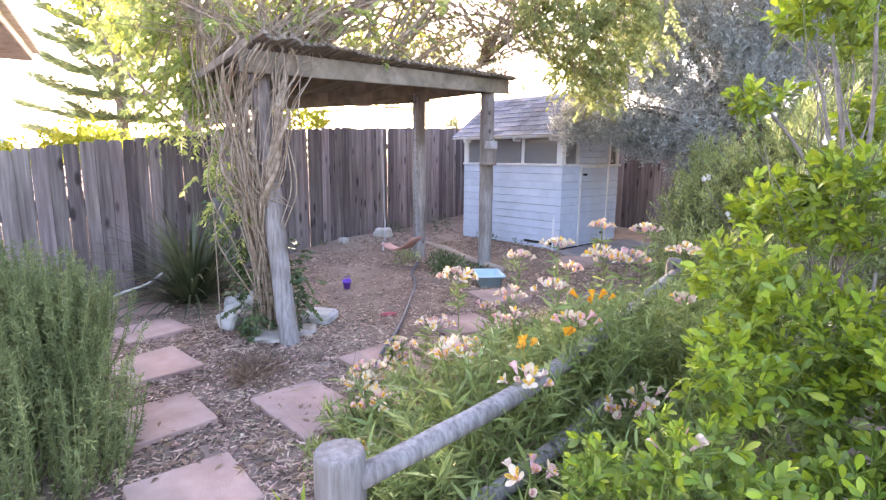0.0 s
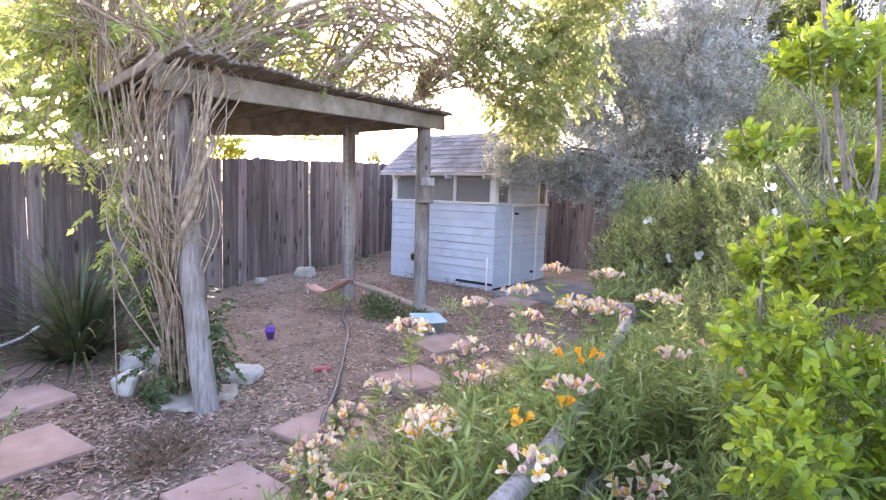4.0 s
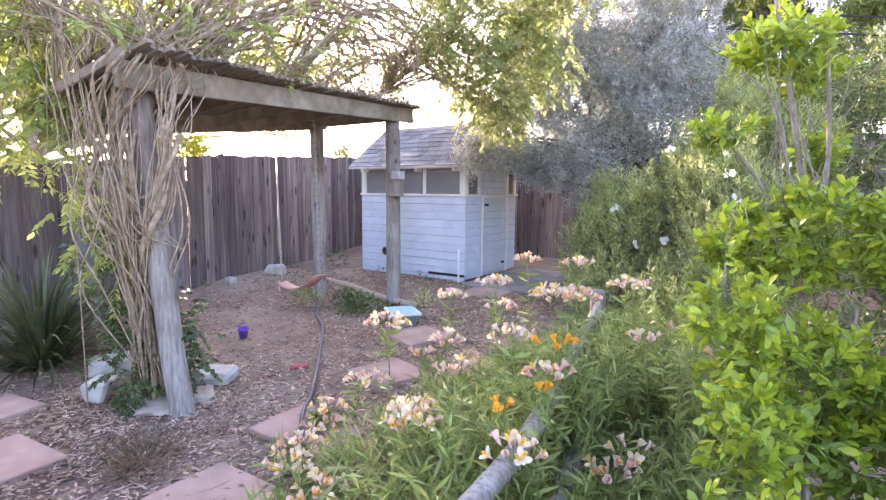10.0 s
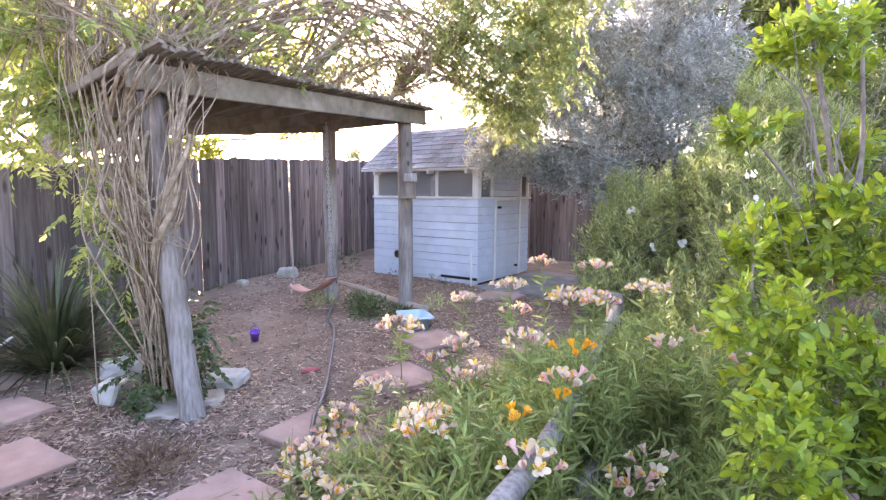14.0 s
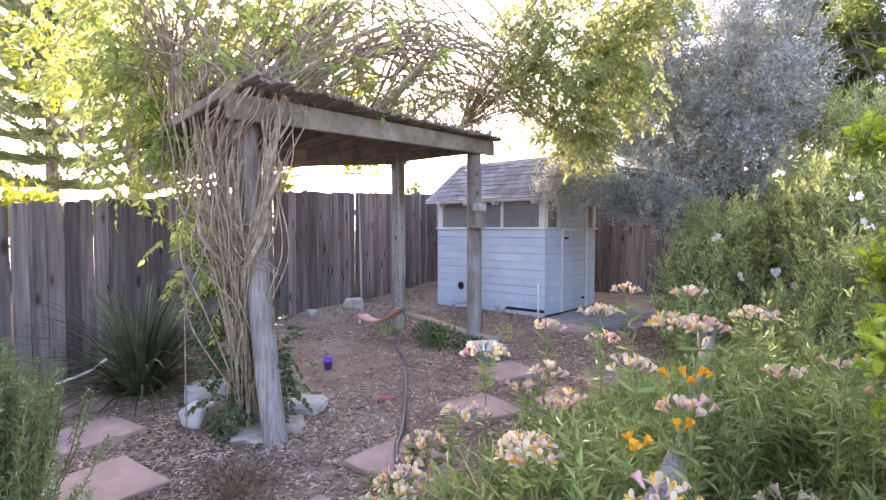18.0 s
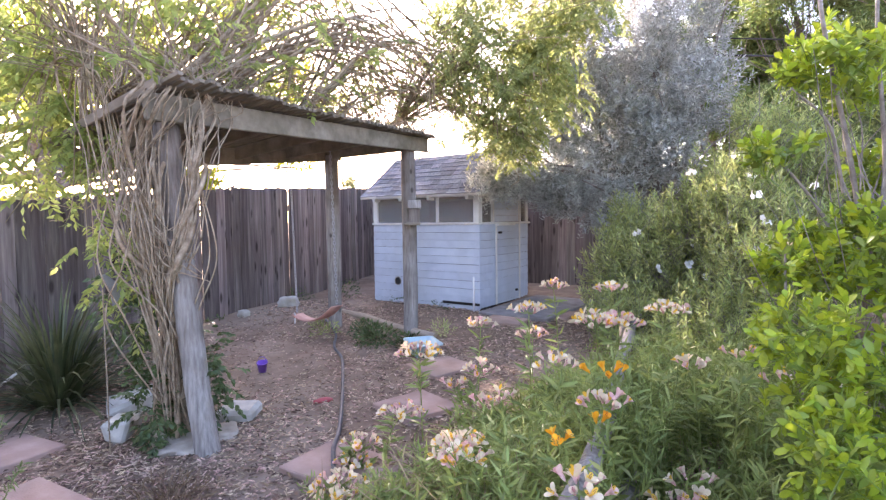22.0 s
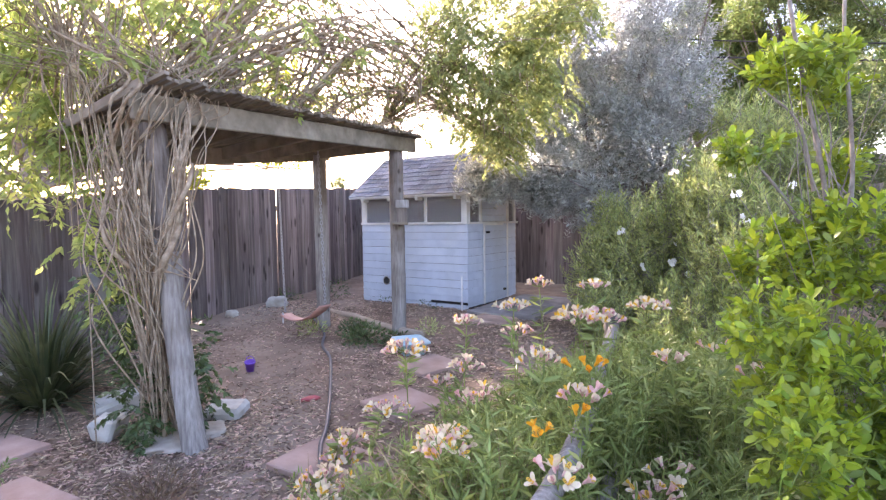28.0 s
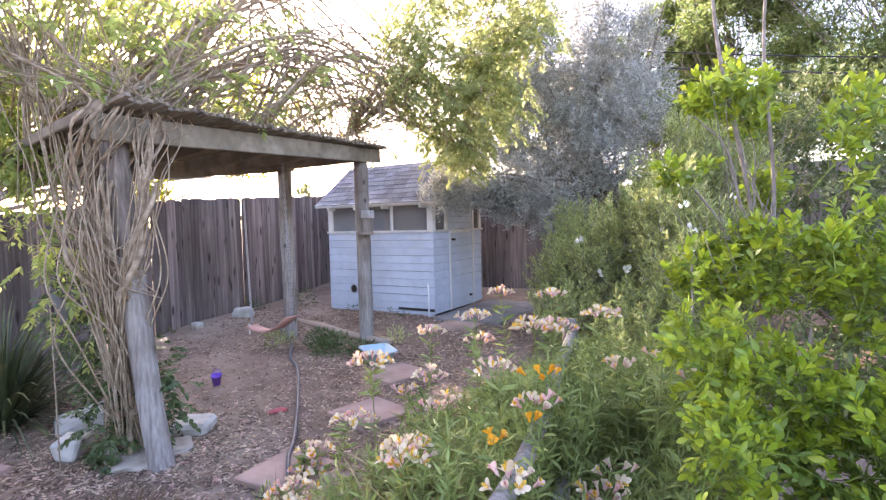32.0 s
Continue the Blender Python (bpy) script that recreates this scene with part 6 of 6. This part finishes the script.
def build_ornament():
    root = thing("metal_bird_ornament", "pale bent sheet-metal garden ornament among the vine", "ornament", (-3.63, 1.70, 0.98), rz=60)
    bm = bmesh.new()
    n = 8
    a = [bm.verts.new((0.045 * math.sin(k / n * 1.6), -0.03 + 0.02 * k / n, 0.09 - 0.18 * k / n)) for k in range(n + 1)]
    b = [bm.verts.new((0.045 * math.sin(k / n * 1.6) + 0.045 * (0.3 + math.sin(math.pi * k / n)), -0.005, 0.1 - 0.18 * k / n)) for k in range(n + 1)]
    for k in range(n):
        bm.faces.new((a[k], a[k + 1], b[k + 1], b[k]))
    bmesh.ops.solidify(bm, geom=bm.faces[:], thickness=0.003)
    part("wing", bm, M_silver, root, "", True)
    part("rod", tube([(0, 0, 0.05), (0.0, 0.0, -0.2), (0, 0, -1.0)], 0.004, 6), M_vine, root, "thin support rod")


build_ornament()


# ---- flower bed ----
def petal_bm(length, width, cup, material_index, bm, a, tilt, rng):
    """One petal that leans out from the axis z at angle a."""
    ax = Vector((math.cos(a), math.sin(a), 0))
    sd = Vector((-math.sin(a), math.cos(a), 0))
    rows = []
    for u, w in ((0.0, 0.18), (0.38, 0.72), (0.72, 1.0), (0.92, 0.8), (1.0, 0.3)):
        out = math.sin(tilt) * length * u + cup * length * u * u
        zz = math.cos(tilt) * length * u - cup * 0.35 * length * u * u
        mid = ax * out + Vector((0, 0, zz))
        rows.append([bm.verts.new(mid + sd * width * 0.5 * w * s + ax * (-0.06 * length * abs(s) * w)) for s in (-1, 0, 1)])
    for p, q in zip(rows, rows[1:]):
        for k in range(2):
            f = bm.faces.new((p[k], p[k + 1], q[k + 1], q[k]))
            f.material_index, f.smooth = material_index, True


def flower_mesh(mats, seed, open_=1.0):
    rng = random.Random(seed)
    bm = bmesh.new()
    for k in range(3):
        petal_bm(0.036, 0.023, 0.25 * open_, 0, bm, k * 2.094 + rng.uniform(-0.1, 0.1), 0.5 * open_, rng)
    for k in range(3):
        petal_bm(0.035, 0.013 if k else 0.018, 0.2 * open_, 1 if k else 0, bm, k * 2.094 + 1.05 + rng.uniform(-0.1, 0.1), 0.38 * open_, rng)
    # dark streaks on the two narrow petals
    for k in (1, 2):
        a = k * 2.094 + 1.05
        ax, sd = Vector((math.cos(a), math.sin(a), 0)), Vector((-math.sin(a), math.cos(a), 0))
        t = 0.38 * open_
        for off, u0, u1 in ((-0.0022, 0.45, 0.7), (0.0022, 0.5, 0.78), (0.0, 0.72, 0.9)):
            q = []
            for u, e in ((u0, -1), (u1, -1), (u1, 1), (u0, 1)):
                out = math.sin(t) * 0.035 * u + 0.2 * open_ * 0.035 * u * u - 0.0012
                q.append(bm.verts.new(ax * out + sd * (off + 0.0007 * e) + Vector((0, 0, math.cos(t) * 0.035 * u - 0.07 * open_ * 0.035 * u * u + 0.0012))))
            bm.faces.new(q).material_index = 3
    # a pink base under the petals, and anthers
    r = [[bm.verts.new((q * math.cos(a), q * math.sin(a), z)) for a in (j * 2 * math.pi / 6 for j in range(6))] for q, z in ((0.002, -0.012), (0.006, 0.0), (0.007, 0.012))]
    for p, q in zip(r, r[1:]):
        for j in range(6):
            bm.faces.new((p[j], p[(j + 1) % 6], q[(j + 1) % 6], q[j])).material_index = 2
    me = bpy.data.meshes.new("flower")
    bm.to_mesh(me)
    bm.free()
    for m in mats:
        me.materials.append(m)
    return me


FLOWERS = [flower_mesh((F_white, F_yellow, F_pink, F_streak), 1, 1.0), flower_mesh((F_white, F_yellow, F_pink, F_streak), 2, 1.25), flower_mesh((F_pink, F_yellow, F_pink, F_streak), 3, 0.7), flower_mesh((F_white, F_pink, F_pink, F_streak), 4, 0.6)]
ORANGE = [flower_mesh((F_orange, F_yellow, F_orange, F_streak), 5, 0.9), flower_mesh((F_orange, F_orange, F_orange, F_streak), 6, 0.6)]


def lily_plant(x, y, z, blooms, seed, kind="cream", spread=0.075):
    """One flowering stem with whorled leaves and a head of lily flowers."""
    rng = random.Random(seed)
    nr = np.random.default_rng(seed)
    cream = kind == "cream"
    root = thing("peruvian_lily", "peruvian lily with cream and pink flowers in a loose head" if cream else "peruvian lily with bright orange flowers", "flower", (0, 0, 0), "lilies in the bed")
    fx, fy = x + rng.uniform(-0.08, 0.12), y + rng.uniform(-0.1, 0.1)
    g = ground_z(fx, fy)
    top = np.array((x, y, z - 0.045))
    p = spline([(fx, fy, g - 0.02), (fx * 0.6 + x * 0.4, fy * 0.6 + y * 0.4, g + (z - g) * 0.5), top], 8)
    stalk = limb("stem", [(p, np.linspace(0.0045, 0.003, len(p)))], L_bed, root, 6)
    n = int(26 + 30 * (z - g))
    t = nr.random(n) ** 0.8
    i = np.clip((t * (len(p) - 2)).astype(int), 0, len(p) - 2)
    way = nr.normal(size=(n, 3))
    way[:, 2] = 0.35 + 0.3 * nr.random(n)
    L = nr.uniform(0.06, 0.115, n)
    v, f = leaves_np(p[i], way, L, L * 0.17, nr, 0.4, 0.5, 3)
    foliage("leafage", v, f, L_bed, stalk)
    lines, pool = [], FLOWERS if cream else ORANGE
    for k in range(blooms):
        a = 2.4 * k + rng.uniform(-0.4, 0.4)
        r = spread * math.sqrt((k + 0.4) / blooms) * 1.25
        h = 0.045 - 0.35 * r + rng.uniform(-0.014, 0.014)
        e = Vector(top) + Vector((r * math.cos(a), r * math.sin(a), h))
        lines.append((np.array([top, (top + np.array(e)) / 2 + (0, 0, -0.008), np.array(e)]), [0.0018, 0.0016, 0.0016]))
        o = new("flower", pool[rng.randrange(len(pool))] if rng.random() < 0.85 else pool[-1])
        o.parent = root
        d = Vector((math.cos(a) * (0.35 + 6 * r), math.sin(a) * (0.35 + 6 * r), 0.75))
        o.matrix_basis = Matrix.Translation(e) @ d.to_track_quat("Z", "Y").to_matrix().to_4x4() @ Matrix.Rotation(rng.uniform(0, 6.28), 4, "Z") @ Matrix.Scale(rng.uniform(0.85, 1.2), 4)
    limb("stalkwork", lines, L_bed, stalk, 4, True)
    return root


HEADS = [(-2.18, 2.58, 0.35, 9), (-2.06, 2.02, 0.22, 9), (-1.98, 1.92, 0.2, 7), (-1.62, 1.78, 0.27, 9), (-1.45, 2.1, 0.49, 10), (-1.55, 2.25, 0.45, 7), (-2.3, 2.4, 0.21, 6), (-2.3, 2.35, 0.12, 6), (-2.23, 2.81, 0.63, 12), (-2.14, 3.34, 0.71, 6), (-1.75, 3.26, 0.85, 7), (-1.98, 4.1, 0.89, 6),
         (-1.25, 3.02, 0.88, 10), (-1.17, 3.12, 0.87, 8), (-1.45, 3.8, 0.94, 6), (-1.05, 3.55, 0.88, 9), (-1.28, 2.6, 0.75, 5), (-1.0, 2.42, 0.68, 5), (-0.92, 2.0, 0.55, 5), (-0.73, 2.43, 0.36, 6), (-0.82, 3.1, 0.7, 4), (-0.6, 3.0, 0.79, 3), (-0.46, 3.12, 0.68, 4), (-0.34, 3.28, 0.65, 4),
         (-1.96, 3.05, 0.51, 6), (-1.42, 1.55, 0.17, 4), (-1.75, 2.75, 0.42, 4), (-1.62, 2.7, 0.5, 3), (-2.1, 2.98, 0.4, 4), (-1.9, 3.6, 0.62, 5), (-0.70, 2.57, 0.38, 3), (-0.24, 1.86, 0.60, 3), (-0.61, 1.66, 0.43, 4)]
for n, (x, y, z, c) in enumerate(HEADS):
    lily_plant(x, y, z, int(c * 1.9), 200 + n, spread=0.05 + 0.004 * c)
lily_plant(-1.05, 2.64, 0.74, 5, 301, "orange")
lily_plant(-1.06, 2.17, 0.60, 3, 302, "orange", 0.04)
lily_plant(-0.98, 2.33, 0.62, 2, 303, "orange", 0.03)


def build_bed_greens():
    """The leafy mass of the flower bed: lanceolate leaves on upright shoots, with some dry straw."""
    rng = np.random.default_rng(401)
    pos, way, lines = [], [], []
    for k in range(1850):
        y = rng.uniform(1.35, 4.6)
        left = np.interp(y, [1.3, 1.7, 2.1, 2.6, 3.0, 3.6, 4.6], [-1.35, -1.85, -2.0, -1.95, -2.05, -2.0, -1.75])
        x = left + (rng.random() ** 0.8) * (-0.2 - left)
        edge = min(1.0, (x - left) / 0.7)
        h = (0.12 + 0.36 * edge) * rng.uniform(0.45, 1.2)
        if x > -0.9 and y < 3.0:
            h *= 0.6
        if k < 70:
            x, y, h = rng.normal(-1.02, 0.1), rng.normal(2.8, 0.25), rng.uniform(0.42, 0.68)
        if y < 1.9:
            h *= 0.75
        g = ground_z(x, y)
        foot = np.array((x, y, g))
        tip = foot + np.array((rng.normal() * 0.09, rng.normal() * 0.09, h))
        p = spline([foot, (foot + tip) / 2 + rng.normal(size=3) * 0.02, tip], 5)
        lines.append((p, np.linspace(0.003, 0.0015, len(p))))
        n = 22
        t = rng.random(n) ** 0.6
        pos.append(foot + (tip - foot) * t[:, None])
        w = rng.normal(size=(n, 3))
        w[:, 2] = rng.uniform(0.3, 1.5, n)
        way.append(w)
    pos, way = np.concatenate(pos), np.concatenate(way)
    L = rng.uniform(0.04, 0.11, len(pos))
    v, f = leaves_np(pos, way, L, L * rng.uniform(0.08, 0.16, len(pos)), rng, 0.35, 0.45)
    root = tagged(arrays("bed_foliage", v, f, L_bed, None, True), "dense green lance-leaved foliage filling the flower bed", "foliage", kind="stuff")
    v, f = tubes_np(lines, 4)
    tagged(arrays("bed_stems", v, f, L_bed, None, True), "thin green stems in the flower bed", "foliage", kind="stuff")
    n = 700
    pos = np.stack([rng.normal(-1.45, 0.28, n), rng.normal(2.35, 0.4, n), rng.uniform(0.05, 0.3, n)], 1)
    way = rng.normal(size=(n, 3))
    way[:, 2] = abs(way[:, 2]) * 0.5
    L = rng.uniform(0.12, 0.3, n)
    v, f = leaves_np(pos, way, L, np.full(n, 0.005), rng, 0.3, 0.4)
    tagged(arrays("dry_straw", v, f, L_straw, None, True), "dry straw-coloured stalks among the green leaves", "straw", kind="stuff")
    # strap leaves at the rail's near post
    n = 16
    pos = np.stack([rng.normal(-1.25, 0.1, n), rng.normal(1.22, 0.1, n), np.full(n, 0.02)], 1)
    way = rng.normal(size=(n, 3)) * np.array((1, 1, 0.2)) + np.array((-0.3, 0, 0.7))
    L = rng.uniform(0.14, 0.26, n)
    v, f = leaves_np(pos, way, L, np.full(n, 0.014), rng, 0.5, 0.5, 3)
    tagged(arrays("strap_leaves", v, f, L_lime, None, True), "pale green strap leaves beside the rail post", "plant", kind="stuff")


build_bed_greens()


def low_plant(name, label, blobs, count, leaf, lmat, seed):
    rng = np.random.default_rng(seed)
    pos, d = blob_points(blobs, count, rng, 0.1)
    w = d + rng.normal(size=pos.shape) * 0.5 + np.array((0, 0, 0.5))
    L = leaf[0] * rng.uniform(0.5, 1.2, count)
    v, f = leaves_np(pos, w, L, L * leaf[1], rng, 0.25, 0.5)
    tagged(arrays(name, v, f, lmat, None, True), label, "plant", kind="stuff")


low_plant("low_herb", "low dark green herb between the pergola posts", [((-4.05, 4.35, 0.16), (0.24, 0.22, 0.14)), ((-4.35, 4.5, 0.16), (0.2, 0.18, 0.14)), ((-3.75, 4.5, 0.12), (0.16, 0.16, 0.1))], 1500, (0.05, 0.35), L_ivy, 421)
low_plant("grey_weed", "small grey-green weed at the post's foot", [((-4.85, 4.35, 0.14), (0.2, 0.18, 0.12)), ((-5.2, 4.55, 0.12), (0.16, 0.14, 0.08)), ((-3.7, 5.0, 0.16), (0.14, 0.14, 0.14))], 600, (0.045, 0.3), L_bush, 422)
low_plant("fence_weed", "small weeds along the foot of the fence", [((-6.4, 4.0, 0.12), (0.1, 0.14, 0.1)), ((-6.9, 5.6, 0.2), (0.2, 0.25, 0.16)), ((-6.4, 6.2, 0.3), (0.2, 0.2, 0.2)), ((-5.3, 6.15, 0.2), (0.25, 0.1, 0.08)), ((-4.6, 6.15, 0.2), (0.2, 0.08, 0.06))], 500, (0.05, 0.35), L_ivy, 423)
low_plant("dry_pile", "little pile of dry brown twigs and leaves on the mulch", [((-2.85, 1.66, 0.04), (0.26, 0.22, 0.05)), ((-2.7, 1.55, 0.06), (0.12, 0.12, 0.05))], 900, (0.05, 0.16), L_dry, 424)
low_plant("edge_weed", "small green weed beside the stepping stones", [((-2.1, 2.28, 0.06), (0.1, 0.08, 0.06)), ((-2.05, 2.1, 0.06), (0.12, 0.1, 0.07)), ((-2.35, 2.12, 0.04), (0.07, 0.07, 0.04))], 500, (0.04, 0.25), L_bed, 425)


def build_blossoms():
    rng = np.random.default_rng(431)
    spots, _ = blob_points([((-1.05, 5.5, 1.75), (0.3, 0.25, 0.25)), ((-1.4, 5.5, 1.2), (0.5, 0.3, 0.4)), ((-0.7, 5.1, 1.3), (0.4, 0.3, 0.4))], 26, rng, 0.6)
    bm = bmesh.new()
    for k in range(5):
        petal_bm(0.02, 0.02, 0.3, 0, bm, k * 1.257, 1.1, random.Random(k))
    src = None
    for p in spots:
        for j in range(4):
            q = p + rng.normal(size=3) * 0.02
            if src is None:
                src = part("white_blossom", bm, F_spot)
                o = src
            else:
                o = new("white_blossom", src.data)
            tagged(o, "small white blossom on the feathery bush", "flower", "white blossoms")
            o.matrix_basis = Matrix.Translation(q) @ Euler(rng.normal(size=3)).to_matrix().to_4x4()


build_blossoms()


# ---- bark mulch ----
def build_mulch():
    rng = np.random.default_rng(501)
    n = 150000
    x, y = rng.uniform(-6.6, -0.3, n), rng.uniform(-0.4, 6.6, n)
    bare = np.exp(-((x + 4.9) ** 2 / 1.3 + (y - 3.7) ** 2 / 1.6)) + 0.7 * np.exp(-((x + 3.1) ** 2 + (y - 3.5) ** 2) / 0.35)
    patch = np.sin(2.1 * x + 1.3 * y) * np.cos(1.7 * y - 0.9 * x)
    near = np.exp(-((x + 2.0) ** 2 + (y - 1.2) ** 2) / 5.0)
    keep = (rng.random(n) > 0.65 * bare) & (rng.random(n) < 0.35 + 0.3 * patch + 0.5 * near) & (x > -5.5 - 0.3 * (y - 1.5)) & (rng.random(n) < (y + 0.4) / 0.9) & (rng.random(n) < (-0.3 - x) / 0.7)
    x, y = x[keep], y[keep]
    n = len(x)
    L, w, t = rng.uniform(0.009, 0.042, n), rng.uniform(0.004, 0.011, n), rng.uniform(0.002, 0.005, n)
    a = rng.uniform(0, 2 * np.pi, n)
    pit, rol = rng.normal(size=n) * 0.22, rng.normal(size=n) * 0.3
    z = np.array([ground_z(p, q) for p, q in zip(x, y)]) + 0.006 + rng.uniform(0, 0.008, n)
    d = np.stack([np.cos(a) * np.cos(pit), np.sin(a) * np.cos(pit), np.sin(pit)], 1)
    s = np.stack([-np.sin(a), np.cos(a), rol], 1)
    u = np.cross(d, s)
    c = np.stack([x, y, z], 1)
    L, w, t = L[:, None], w[:, None], t[:, None]
    bend = u * L * 0.12
    vs = []
    for e, top in ((-0.5, 0), (0.5, 0), (-0.5, 1), (0.5, 1)):
        for q in (-0.5, 0.5):
            vs.append(c + d * L * e + s * w * q * (0.7 + 0.3 * top) + u * t * top + bend * (abs(e) * 2 - 0.5))
    v = np.stack(vs, 1).reshape(-1, 3)
    f = np.array([[4, 6, 7, 5], [0, 2, 6, 4], [1, 5, 7, 3]])
    faces = (f[None] + (np.arange(n) * 8)[:, None, None]).reshape(-1, 4)
    tagged(arrays("bark_mulch", v, faces, M_chip), "scattered brown and grey bark mulch chips on the soil", "mulch", kind="stuff")
    # pale chips and dead leaves
    n = 1100
    p = np.stack([rng.uniform(-6, -1.2, n), rng.uniform(0.6, 5.5, n)], 1)
    p[900:, 0], p[900:, 1] = rng.uniform(-2.7, -1.5, 200), rng.uniform(0.75, 2.6, 200)
    z = np.array([ground_z(*q) for q in p]) + np.where(np.arange(n) < 900, 0.018, 0.039)
    way = rng.normal(size=(n, 3)) * np.array((1, 1, 0.15))
    L = rng.uniform(0.03, 0.07, n)
    v, f = leaves_np(np.column_stack([p, z]), way, L, L * 0.35, rng, 0.2, 0.95)
    tagged(arrays("fallen_leaves", v, f, L_dry, None, True), "fallen dry brown leaves on the mulch", "leaf litter", kind="stuff")


build_mulch()
